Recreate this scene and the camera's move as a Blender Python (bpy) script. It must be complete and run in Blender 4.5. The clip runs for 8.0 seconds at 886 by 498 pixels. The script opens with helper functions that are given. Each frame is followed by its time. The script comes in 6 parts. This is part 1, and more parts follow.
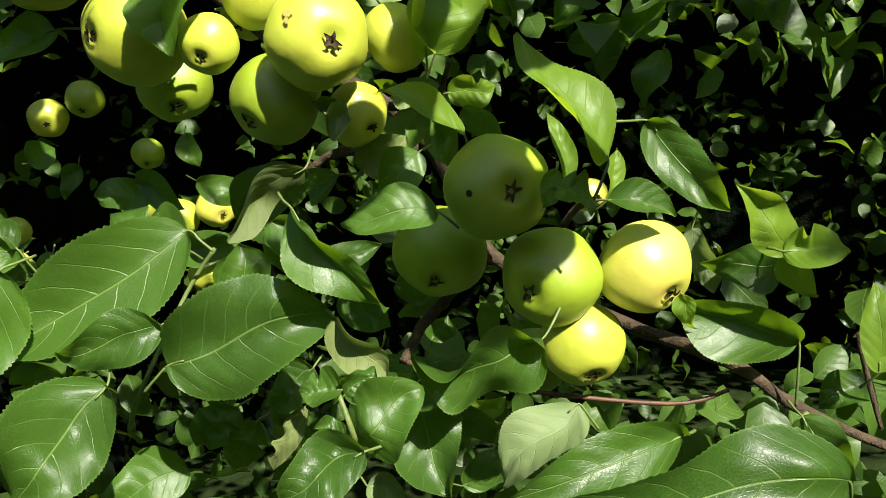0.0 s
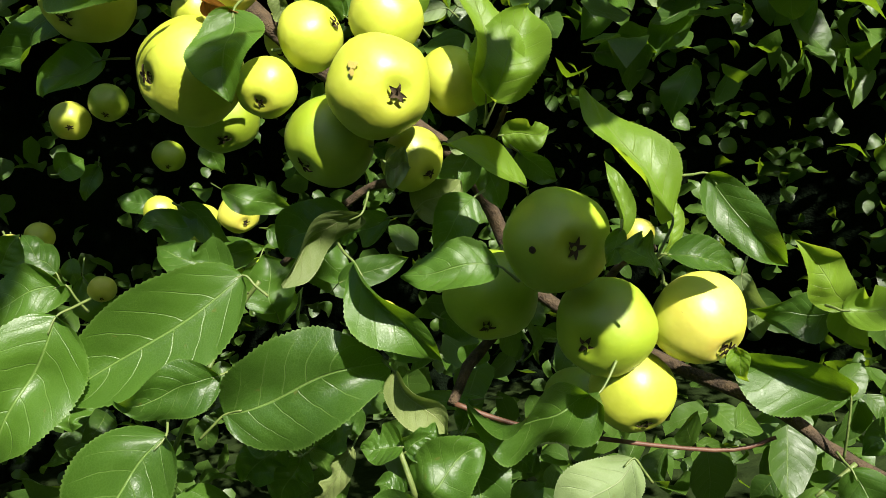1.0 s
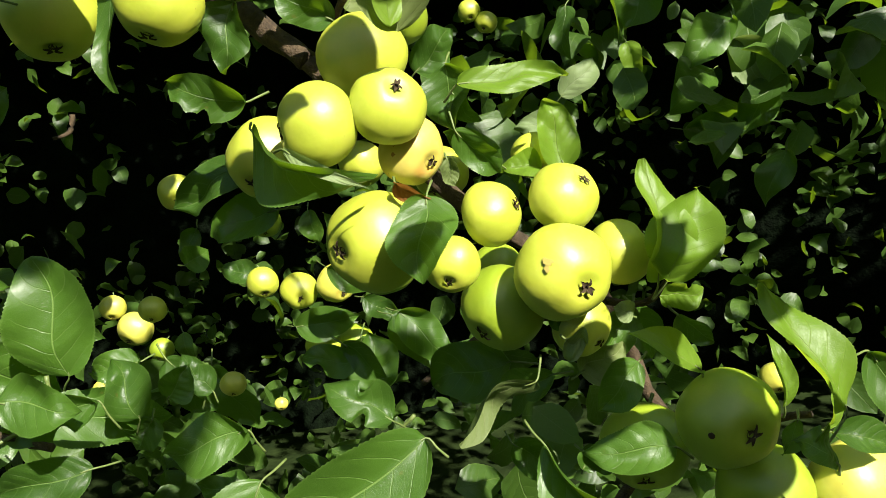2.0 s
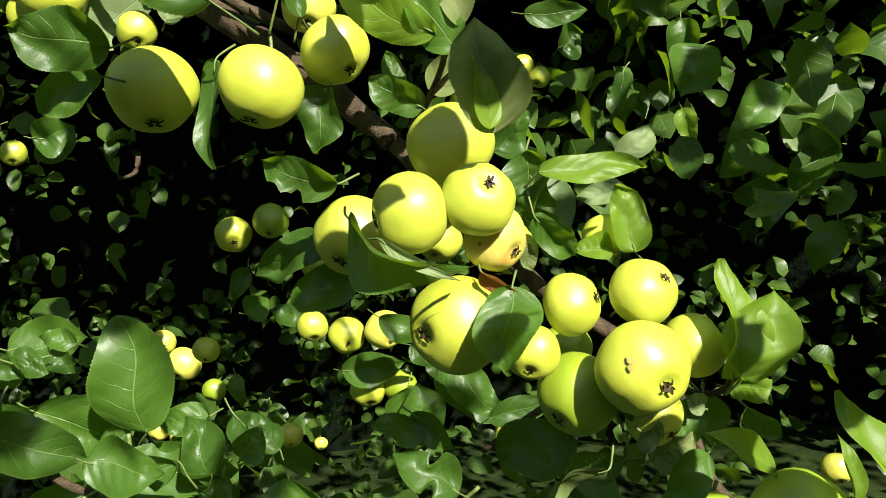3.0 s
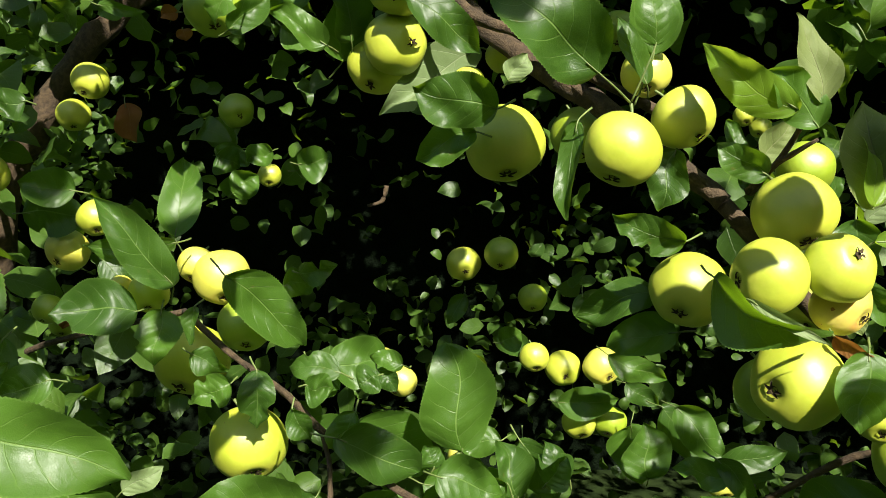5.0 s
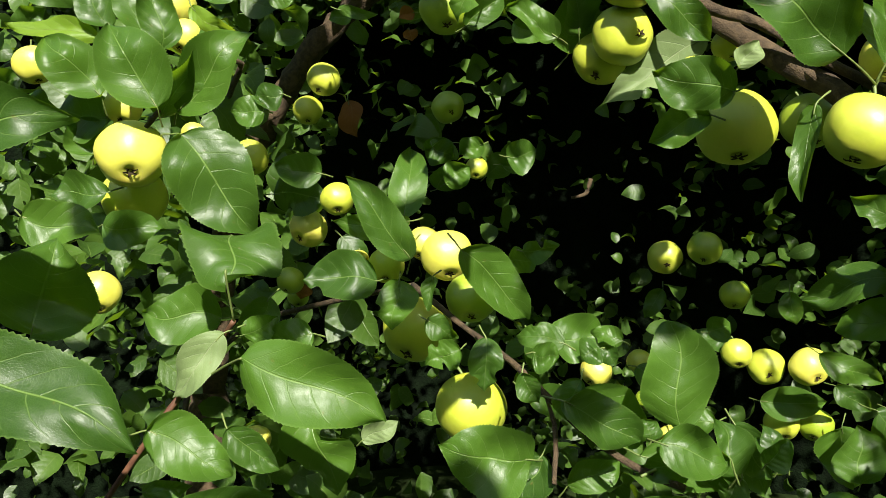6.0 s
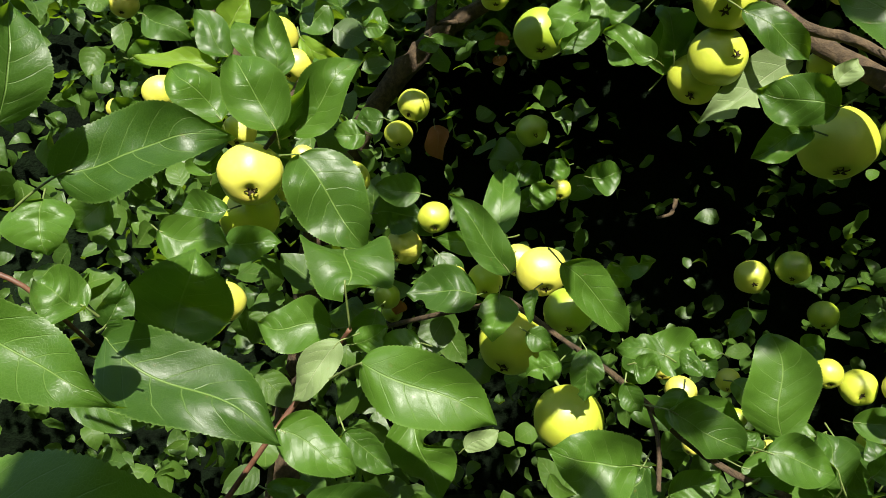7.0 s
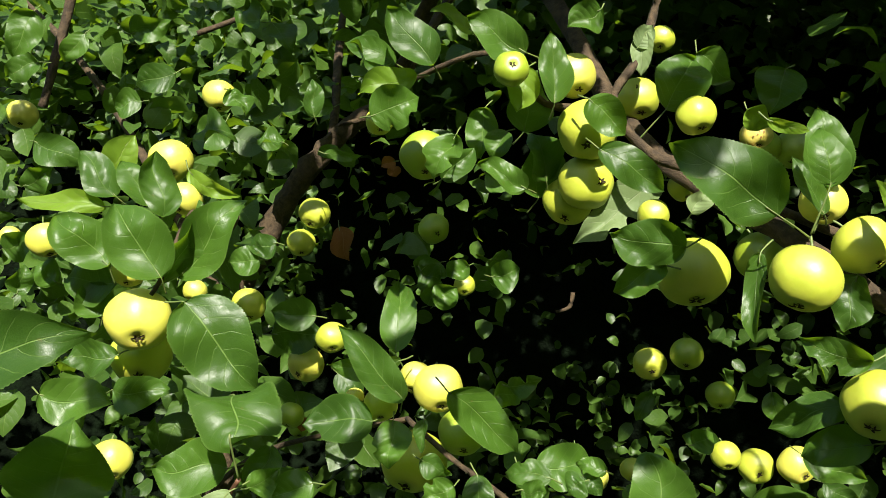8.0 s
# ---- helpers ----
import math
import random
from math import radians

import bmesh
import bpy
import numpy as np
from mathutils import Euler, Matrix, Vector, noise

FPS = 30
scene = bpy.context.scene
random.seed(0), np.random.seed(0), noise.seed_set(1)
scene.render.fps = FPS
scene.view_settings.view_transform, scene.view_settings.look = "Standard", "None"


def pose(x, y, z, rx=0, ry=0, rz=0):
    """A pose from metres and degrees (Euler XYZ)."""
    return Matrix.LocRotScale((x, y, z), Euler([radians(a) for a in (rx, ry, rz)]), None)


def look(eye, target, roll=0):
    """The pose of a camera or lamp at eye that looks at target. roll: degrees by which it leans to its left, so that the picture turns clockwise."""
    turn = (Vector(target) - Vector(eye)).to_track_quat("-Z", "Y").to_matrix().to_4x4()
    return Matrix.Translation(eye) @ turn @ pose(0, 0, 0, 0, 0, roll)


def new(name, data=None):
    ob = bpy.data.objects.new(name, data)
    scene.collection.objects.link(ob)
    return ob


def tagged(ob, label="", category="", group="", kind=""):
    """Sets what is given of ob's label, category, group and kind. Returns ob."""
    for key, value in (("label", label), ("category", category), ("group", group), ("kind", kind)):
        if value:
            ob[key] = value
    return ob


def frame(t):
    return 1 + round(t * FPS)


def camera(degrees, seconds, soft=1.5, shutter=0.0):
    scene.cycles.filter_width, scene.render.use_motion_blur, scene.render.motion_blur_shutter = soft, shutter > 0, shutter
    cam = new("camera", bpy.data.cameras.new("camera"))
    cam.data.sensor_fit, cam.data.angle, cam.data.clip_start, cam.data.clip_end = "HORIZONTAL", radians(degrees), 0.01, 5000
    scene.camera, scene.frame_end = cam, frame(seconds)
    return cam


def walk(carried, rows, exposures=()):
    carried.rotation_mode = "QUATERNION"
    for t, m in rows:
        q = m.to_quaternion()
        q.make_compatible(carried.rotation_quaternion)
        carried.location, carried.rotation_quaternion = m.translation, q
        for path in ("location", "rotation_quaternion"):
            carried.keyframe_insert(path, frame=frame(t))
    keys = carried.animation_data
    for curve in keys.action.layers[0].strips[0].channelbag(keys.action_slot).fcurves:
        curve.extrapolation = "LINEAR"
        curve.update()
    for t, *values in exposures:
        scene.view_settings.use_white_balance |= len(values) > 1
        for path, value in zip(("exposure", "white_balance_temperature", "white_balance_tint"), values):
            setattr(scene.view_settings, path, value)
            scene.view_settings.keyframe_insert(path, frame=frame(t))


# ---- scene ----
cam = camera(57.0, 8.0, soft=0.8)
PATH = [
    (0, (0.0372, 0.0110, 1.5246), (-0.1723, 1.9852, 1.2823), -10.09),
    (0.5, (0.0305, 0.0189, 1.5259), (-0.1784, 1.9914, 1.2694), -8.86),
    (1, (0.0099, 0.0160, 1.5671), (-0.1978, 1.9837, 1.2759), -9.03),
    (1.5, (-0.0250, 0.0006, 1.6339), (-0.2674, 1.9616, 1.3245), -8.99),
    (2, (-0.0593, -0.0042, 1.6844), (-0.3274, 1.9549, 1.3844), -8.37),
    (2.2, (-0.0734, -0.0118, 1.6947), (-0.3411, 1.9499, 1.4116), -7.79),
    (3.3, (-0.1072, -0.0278, 1.7453), (-0.4420, 1.9307, 1.5162), -4.83),
    (3.5, (-0.1279, -0.0380, 1.7546), (-0.4744, 1.9199, 1.5385), -3.53),
    (4, (-0.1757, -0.0574, 1.7669), (-0.5833, 1.8918, 1.5811), -2.09),
    (4.2, (-0.1825, -0.0607, 1.7768), (-0.6080, 1.8848, 1.5917), -2.77),
    (5.3, (-0.2677, -0.1103, 1.7584), (-0.9258, 1.7717, 1.6000), -1.91),
    (5.5, (-0.2791, -0.1158, 1.7539), (-1.0281, 1.7323, 1.6005), -1.56),
    (6, (-0.2708, -0.1597, 1.7463), (-1.2013, 1.6054, 1.6108), -1.72),
    (6.5, (-0.2900, -0.2067, 1.7256), (-1.3633, 1.4790, 1.6445), -0.77),
    (7, (-0.2884, -0.2063, 1.7372), (-1.3472, 1.4892, 1.6738), -1.83),
    (7.5, (-0.2481, -0.2011, 1.7894), (-1.2374, 1.5370, 1.7925), -4.43),
    (8, (-0.2312, -0.1990, 1.8124), (-1.1514, 1.5761, 1.8610), -5.00),
]
walk(cam, [(t, look(eye, target, roll)) for t, eye, target, roll in PATH])

# ---- daylight ----
SUN_WAY = Vector((0.48, -0.65, 0.60)).normalized()
world = bpy.data.worlds.new("sky")
scene.world = world
world.use_nodes = True
wn = world.node_tree
sky = wn.nodes.new("ShaderNodeTexSky")
sky.sky_type, sky.sun_disc = "NISHITA", False
sky.sun_elevation = math.asin(SUN_WAY.z)
sky.sun_rotation = math.atan2(SUN_WAY.x, SUN_WAY.y)
wn.links.new(sky.outputs[0], wn.nodes["Background"].inputs[0])
wn.nodes["Background"].inputs[1].default_value = 0.064
sun_data = bpy.data.lights.new("sun", "SUN")
sun_data.energy, sun_data.angle, sun_data.color = 5.0, radians(0.55), (1.0, 0.94, 0.84)
sun = new("sun", sun_data)
sun.matrix_world = look((3, -4, 6), Vector((3, -4, 6)) - SUN_WAY)
scene.view_settings.exposure = 1.40


# ---- materials ----
def material(name):
    m = bpy.data.materials.new(name)
    m.use_nodes = True
    return m, m.node_tree, m.node_tree.nodes["Principled BSDF"]


def calc(nt, op, a, b=0.0, c=None, clamp=False):
    n = nt.nodes.new("ShaderNodeMath")
    n.operation, n.use_clamp = op, clamp
    for i, v in enumerate((a, b, c)):
        if v is None:
            continue
        if isinstance(v, (int, float)):
            n.inputs[i].default_value = v
        else:
            nt.links.new(v, n.inputs[i])
    return n.outputs[0]


def blend(nt, fac, a, b, mode="MIX"):
    n = nt.nodes.new("ShaderNodeMix")
    n.data_type, n.blend_type = "RGBA", mode
    for i, v in ((0, fac), (6, a), (7, b)):
        if isinstance(v, (int, float)):
            n.inputs[i].default_value = v
        elif isinstance(v, tuple):
            n.inputs[i].default_value = (*v, 1.0)
        else:
            nt.links.new(v, n.inputs[i])
    return n.outputs[2]


def grain(nt, scale, detail=3.0, rough=0.55, where=None):
    n = nt.nodes.new("ShaderNodeTexNoise")
    n.inputs["Scale"].default_value, n.inputs["Detail"].default_value, n.inputs["Roughness"].default_value = scale, detail, rough
    if where is not None:
        nt.links.new(where, n.inputs["Vector"])
    return n.outputs["Fac"]


def smooth(nt, v, low, high):
    n = nt.nodes.new("ShaderNodeMapRange")
    n.interpolation_type = "SMOOTHSTEP"
    n.inputs[1].default_value, n.inputs[2].default_value = low, high
    nt.links.new(v, n.inputs[0])
    return n.outputs[0]


def leaf_material(name, dark, light, vein, through_colour, share, rough, island=False, stains=0.25, gloss=0.5):
    """A leaf blade: midrib and side veins along the UVs, blotches, glossy cuticle, and light let through."""
    m, nt, b = material(name)
    uv = nt.nodes.new("ShaderNodeUVMap")
    geo = nt.nodes.new("ShaderNodeNewGeometry")
    info = nt.nodes.new("ShaderNodeObjectInfo")
    rnd = geo.outputs["Random Per Island"] if island else info.outputs["Random"]
    split = nt.nodes.new("ShaderNodeSeparateXYZ")
    nt.links.new(uv.outputs[0], split.inputs[0])
    x = calc(nt, "MULTIPLY_ADD", split.outputs[0], 2.0, -1.0)
    side = calc(nt, "ABSOLUTE", x)
    half = calc(nt, "MULTIPLY", calc(nt, "GREATER_THAN", x, 0.0), 0.06)
    pos = nt.nodes.new("ShaderNodeTexCoord").outputs["Object"] if not island else geo.outputs["Position"]
    wob = calc(nt, "MULTIPLY", grain(nt, 55.0, 2.0, where=pos), 0.05)
    run = calc(nt, "SUBTRACT", calc(nt, "ADD", calc(nt, "ADD", split.outputs[1], half), wob), calc(nt, "MULTIPLY", calc(nt, "POWER", side, 1.35), 0.26))
    comb = calc(nt, "ABSOLUTE", calc(nt, "SUBTRACT", calc(nt, "FRACT", calc(nt, "MULTIPLY", run, 6.2)), 0.5))
    thin = calc(nt, "MULTIPLY", calc(nt, "SUBTRACT", 1.0, smooth(nt, comb, 0.006, 0.040)), calc(nt, "SUBTRACT", 1.0, smooth(nt, side, 0.60, 1.0)))
    rib = calc(nt, "SUBTRACT", 1.0, smooth(nt, side, 0.008, 0.034))
    net = nt.nodes.new("ShaderNodeTexVoronoi")
    net.feature = "DISTANCE_TO_EDGE"
    net.inputs["Scale"].default_value = 620.0
    nt.links.new(pos, net.inputs["Vector"])
    mesh_veins = calc(nt, "SUBTRACT", 1.0, smooth(nt, net.outputs[0], 0.0, 0.16))
    veins = calc(nt, "MAXIMUM", rib, calc(nt, "MULTIPLY", thin, 0.50), clamp=True)
    tone = calc(nt, "MULTIPLY_ADD", rnd, 0.65, calc(nt, "MULTIPLY", grain(nt, 38.0, 4.0, where=pos), 0.4), clamp=True)
    col = blend(nt, tone, dark, light)
    col = blend(nt, calc(nt, "MULTIPLY", mesh_veins, 0.12), col, vein)
    col = blend(nt, calc(nt, "MULTIPLY", veins, 0.65), col, vein)
    # light caught by the serrated edge, painted as a paler band
    lit_rim = calc(nt, "MULTIPLY", smooth(nt, side, 0.94, 1.0), 0.3)
    col = blend(nt, lit_rim, col, vein)
    spots = smooth(nt, grain(nt, 120.0, 2.0, 0.7, where=pos), 0.70, 0.76)
    col = blend(nt, calc(nt, "MULTIPLY", spots, stains), col, (0.16, 0.10, 0.03))
    nt.links.new(col, b.inputs["Base Color"])
    rr = calc(nt, "MULTIPLY_ADD", grain(nt, 70.0, 4.0, 0.65, where=pos), 0.34, rough - 0.17)
    nt.links.new(rr, b.inputs["Roughness"])
    b.inputs["Specular IOR Level"].default_value = gloss
    high = calc(nt, "ADD", calc(nt, "MULTIPLY", veins, -0.45), calc(nt, "MULTIPLY", grain(nt, 40.0, 1.5, where=pos), 0.9))
    high = calc(nt, "ADD", high, calc(nt, "MULTIPLY", smooth(nt, comb, 0.0, 0.5), 0.22))
    high = calc(nt, "ADD", high, calc(nt, "MULTIPLY", mesh_veins, -0.05))
    # puckered tissue between the smaller veins
    pucker = nt.nodes.new("ShaderNodeTexVoronoi")
    pucker.feature = "SMOOTH_F1"
    pucker.inputs["Scale"].default_value, pucker.inputs["Smoothness"].default_value = 210.0, 0.6
    nt.links.new(pos, pucker.inputs["Vector"])
    high = calc(nt, "ADD", high, calc(nt, "MULTIPLY", pucker.outputs["Distance"], -0.15))
    high = calc(nt, "ADD", high, calc(nt, "MULTIPLY", grain(nt, 150.0, 3.0, 0.6, where=pos), 0.18))
    bump = nt.nodes.new("ShaderNodeBump")
    bump.inputs["Strength"].default_value, bump.inputs["Distance"].default_value = 0.70, 0.0012
    nt.links.new(high, bump.inputs["Height"])
    nt.links.new(bump.outputs[0], b.inputs["Normal"])
    lit = nt.nodes.new("ShaderNodeBsdfTranslucent")
    nt.links.new(blend(nt, calc(nt, "MULTIPLY", veins, 0.5), through_colour, tuple(c * 0.45 for c in through_colour)), lit.inputs[0])
    both = nt.nodes.new("ShaderNodeMixShader")
    both.inputs[0].default_value = share
    nt.links.new(b.outputs[0], both.inputs[1])
    nt.links.new(lit.outputs[0], both.inputs[2])
    nt.links.new(both.outputs[0], nt.nodes["Material Output"].inputs[0])
    return m


LEAF = {
    "leaf": leaf_material("leaf_upper", (0.011, 0.036, 0.005), (0.056, 0.126, 0.012), (0.16, 0.26, 0.06), (0.26, 0.48, 0.012), 0.27, 0.39, gloss=0.37),
    "young": leaf_material("leaf_young", (0.095, 0.185, 0.012), (0.155, 0.26, 0.020), (0.24, 0.33, 0.07), (0.42, 0.60, 0.03), 0.42, 0.45, gloss=0.4),
    "under": leaf_material("leaf_underside", (0.085, 0.125, 0.032), (0.15, 0.19, 0.055), (0.28, 0.30, 0.14), (0.22, 0.32, 0.05), 0.25, 0.65, gloss=0.3),
    "pale": leaf_material("leaf_pale", (0.11, 0.17, 0.06), (0.19, 0.25, 0.10), (0.28, 0.33, 0.17), (0.30, 0.42, 0.08), 0.25, 0.6, gloss=0.35),
    "dry": leaf_material("leaf_dry", (0.12, 0.048, 0.012), (0.22, 0.095, 0.025), (0.34, 0.18, 0.06), (0.45, 0.18, 0.03), 0.25, 0.7, gloss=0.2),
}
FOLIAGE = leaf_material("foliage", (0.011, 0.035, 0.006), (0.058, 0.118, 0.014), (0.15, 0.23, 0.05), (0.27, 0.46, 0.014), 0.28, 0.41, island=True, gloss=0.37)
LEAF_WORDS = {"leaf": "", "young": "bright yellow-green young leaf", "under": "leaf turned to its pale underside", "pale": "pale grey-green leaf", "dry": "dry brown leaf"}


def apple_material(name, green, yellow, blush, spot=0.0):
    m, nt, b = material(name)
    info = nt.nodes.new("ShaderNodeObjectInfo")
    pos = nt.nodes.new("ShaderNodeTexCoord").outputs["Object"]
    split = nt.nodes.new("ShaderNodeSeparateXYZ")
    nt.links.new(pos, split.inputs[0])
    big = grain(nt, 1.3, 3.0, where=pos)
    tone = calc(nt, "ADD", calc(nt, "MULTIPLY", info.outputs["Random"], 0.25), calc(nt, "MULTIPLY_ADD", big, 1.1, -0.25), clamp=True)
    col = blend(nt, tone, green, yellow)
    # streaks from stalk to eye
    stretch = nt.nodes.new("ShaderNodeMapping")
    stretch.inputs["Scale"].default_value = (5.0, 5.0, 0.7)
    nt.links.new(pos, stretch.inputs["Vector"])
    col = blend(nt, calc(nt, "MULTIPLY", smooth(nt, grain(nt, 2.2, 4.0, where=stretch.outputs[0]), 0.45, 0.75), 0.22), col, yellow)
    col = blend(nt, calc(nt, "MULTIPLY", smooth(nt, grain(nt, 0.9, 2.0, where=pos), 0.58, 0.78), blush), col, (0.52, 0.22, 0.04))
    dots = nt.nodes.new("ShaderNodeTexVoronoi")
    dots.inputs["Scale"].default_value, dots.inputs["Randomness"].default_value = 9.0, 1.0
    nt.links.new(pos, dots.inputs["Vector"])
    pale = calc(nt, "SUBTRACT", 1.0, smooth(nt, dots.outputs["Distance"], 0.03, 0.085))
    col = blend(nt, calc(nt, "MULTIPLY", pale, 0.30), col, (0.45, 0.46, 0.18))
    col = blend(nt, calc(nt, "MULTIPLY", smooth(nt, grain(nt, 5.0, 3.0, where=pos), 0.74, 0.79), 0.6 + spot * 0.4), col, (0.20, 0.11, 0.03))
    # russet round the stalk pit
    col = blend(nt, calc(nt, "MULTIPLY", smooth(nt, split.outputs[2], 0.62, 0.86), 0.35), col, (0.30, 0.36, 0.07))
    nt.links.new(col, b.inputs["Base Color"])
    nt.links.new(calc(nt, "MULTIPLY_ADD", grain(nt, 14.0, 3.0, where=pos), 0.2, 0.42), b.inputs["Roughness"])
    b.inputs["Specular IOR Level"].default_value = 0.7
    b.inputs["Coat Weight"].default_value, b.inputs["Coat Roughness"].default_value = 0.4, 0.38
    b.inputs["Subsurface Weight"].default_value = 0.22
    b.inputs["Subsurface Radius"].default_value = (0.6, 0.5, 0.1)
    b.inputs["Subsurface Scale"].default_value = 0.006
    bump = nt.nodes.new("ShaderNodeBump")
    bump.inputs["Strength"].default_value, bump.inputs["Distance"].default_value = 0.05, 0.010
    nt.links.new(calc(nt, "ADD", grain(nt, 2.5, 2.0, where=pos), calc(nt, "MULTIPLY", pale, -0.1)), bump.inputs["Height"])
    nt.links.new(bump.outputs[0], b.inputs["Normal"])
    return m


# greenest skin: shade put into the colour of apples out of the sun
SKIN = [
    apple_material("apple_shade_green", (0.200, 0.300, 0.010), (0.29, 0.37, 0.020), 0.0),
    apple_material("apple_ripening", (0.34, 0.41, 0.022), (0.47, 0.49, 0.055), 0.05),
    apple_material("apple_yellow", (0.47, 0.475, 0.045), (0.60, 0.56, 0.105), 0.18),
    apple_material("apple_spoiled", (0.48, 0.41, 0.07), (0.56, 0.48, 0.11), 0.6, 1.0),
]


def plain(name, a, b_col, rough, scale, depth=0.002, strength=0.6):
    m, nt, b = material(name)
    geo = nt.nodes.new("ShaderNodeNewGeometry").outputs["Position"]
    n = grain(nt, scale, 5.0, 0.6, where=geo)
    fine = grain(nt, scale * 6, 3.0, where=geo)
    col = blend(nt, smooth(nt, n, 0.3, 0.7), a, b_col)
    col = blend(nt, calc(nt, "MULTIPLY", fine, 0.5), col, tuple(c * 0.55 for c in a))
    nt.links.new(col, b.inputs["Base Color"])
    b.inputs["Roughness"].default_value = rough
    b.inputs["Specular IOR Level"].default_value = 0.5 if rough < 0.88 else 0.05
    bump = nt.nodes.new("ShaderNodeBump")
    bump.inputs["Strength"].default_value, bump.inputs["Distance"].default_value = strength, depth
    nt.links.new(calc(nt, "ADD", n, calc(nt, "MULTIPLY", fine, 0.5)), bump.inputs["Height"])
    nt.links.new(bump.outputs[0], b.inputs["Normal"])
    return m


WOOD = {
    "bark": plain("bark", (0.028, 0.017, 0.006), (0.095, 0.062, 0.028), 0.85, 110.0, 0.003, 0.9),
    "red": plain("young_bark", (0.075, 0.030, 0.015), (0.14, 0.065, 0.032), 0.6, 120.0, 0.0006),
    "green": plain("green_stalk", (0.09, 0.14, 0.03), (0.17, 0.21, 0.06), 0.55, 200.0, 0.0003),
}
EYE_BROWN = plain("dried_calyx", (0.030, 0.022, 0.013), (0.085, 0.062, 0.036), 0.9, 260.0, 0.0005)
SOIL = plain("soil_and_grass", (0.012, 0.021, 0.006), (0.030, 0.048, 0.013), 0.95, 5.0, 0.02)
# near-black: the shade deep between leaves is put into the colour
SHADE_BACKDROP = plain("shade_dark_backdrop", (0.0015, 0.0032, 0.0012), (0.004, 0.009, 0.003), 0.9, 9.0, 0.05)


# ---- mesh helpers ----
def part(name, mesh, parent, label=""):
    ob = new(name, mesh)
    ob.parent = parent
    if label:
        ob["label"] = label
    return ob


def shell(name, verts, faces, mat, uvs=None):
    """A smooth-shaded mesh; uvs: one per vertex."""
    me = bpy.data.meshes.new(name)
    me.from_pydata([tuple(v) for v in verts], [], faces)
    me.materials.append(mat)
    if uvs is not None:
        layer = me.uv_layers.new(name="UVMap")
        order = np.empty(len(me.loops), int)
        me.loops.foreach_get("vertex_index", order)
        layer.data.foreach_set("uv", np.asarray(uvs, float)[order].ravel())
    me.polygons.foreach_set("use_smooth", [True] * len(me.polygons))
    me.update()
    return me


def tube_geometry(points, r0, r1, sides=8, rough=0.0, smooth_steps=5, seed=0):
    """A bent, tapering round bar through the points, with closed ends."""
    pts = [Vector(p) for p in points]
    way = []
    for i in range(len(pts) - 1):
        a, b, c, d = pts[max(i - 1, 0)], pts[i], pts[i + 1], pts[min(i + 2, len(pts) - 1)]
        for s in range(smooth_steps):
            t = s / smooth_steps
            way.append(0.5 * ((2 * b) + (c - a) * t + (2 * a - 5 * b + 4 * c - d) * t * t + (3 * b - a - 3 * c + d) * t ** 3))
    way.append(pts[-1])
    verts, faces = [], []
    up = Vector((0.3, 0.2, 1)).normalized()
    n = len(way)
    for i, p in enumerate(way):
        along = (way[min(i + 1, n - 1)] - way[max(i - 1, 0)]).normalized()
        u = along.cross(up)
        u = u.normalized() if u.length > 1e-4 else along.orthogonal().normalized()
        w = along.cross(u)
        r = r0 + (r1 - r0) * i / (n - 1)
        for k in range(sides):
            a = 2 * math.pi * k / sides
            bump = 1 + rough * noise.noise(p * 70 + Vector((k * 1.7, seed, 0)))
            verts.append(p + (u * math.cos(a) + w * math.sin(a)) * r * bump)
    for i in range(n - 1):
        for k in range(sides):
            a, b = i * sides + k, i * sides + (k + 1) % sides
            faces.append((a, b, b + sides, a + sides))
    faces.append(tuple(range(sides))[::-1])
    faces.append(tuple(range((n - 1) * sides, n * sides)))
    return verts, faces


# ---- ground, dark backdrop shell and the added crown overhead ----
def ground():
    size, n = 60.0, 40
    verts, faces = [], []
    for j in range(n + 1):
        for i in range(n + 1):
            x, y = (i / n - 0.5) * size, (j / n - 0.5) * size
            verts.append((x, y, 0.05 * noise.noise(Vector((x * 0.4, y * 0.4, 0)))))
    for j in range(n):
        for i in range(n):
            a = j * (n + 1) + i
            faces.append((a, a + 1, a + n + 2, a + n + 1))
    return tagged(new("ground", shell("ground", verts, faces, SOIL)), "dark grassy ground under the apple tree", "ground", kind="structure")


ground()


def blade_outline(v, shape=""):
    """Half the blade's width, 0 to 1, at the share v of its length."""
    if shape in ("round", "cup"):
        return math.sin(math.pi * v ** 0.92) ** 0.50 * (1 - 0.04 * v)
    w = math.sin(math.pi * v ** 0.80) ** 0.58
    return w * (1 - 0.16 * v ** 3) * (1 - 0.55 * (max(0.0, v - 0.82) / 0.18) ** 1.3)


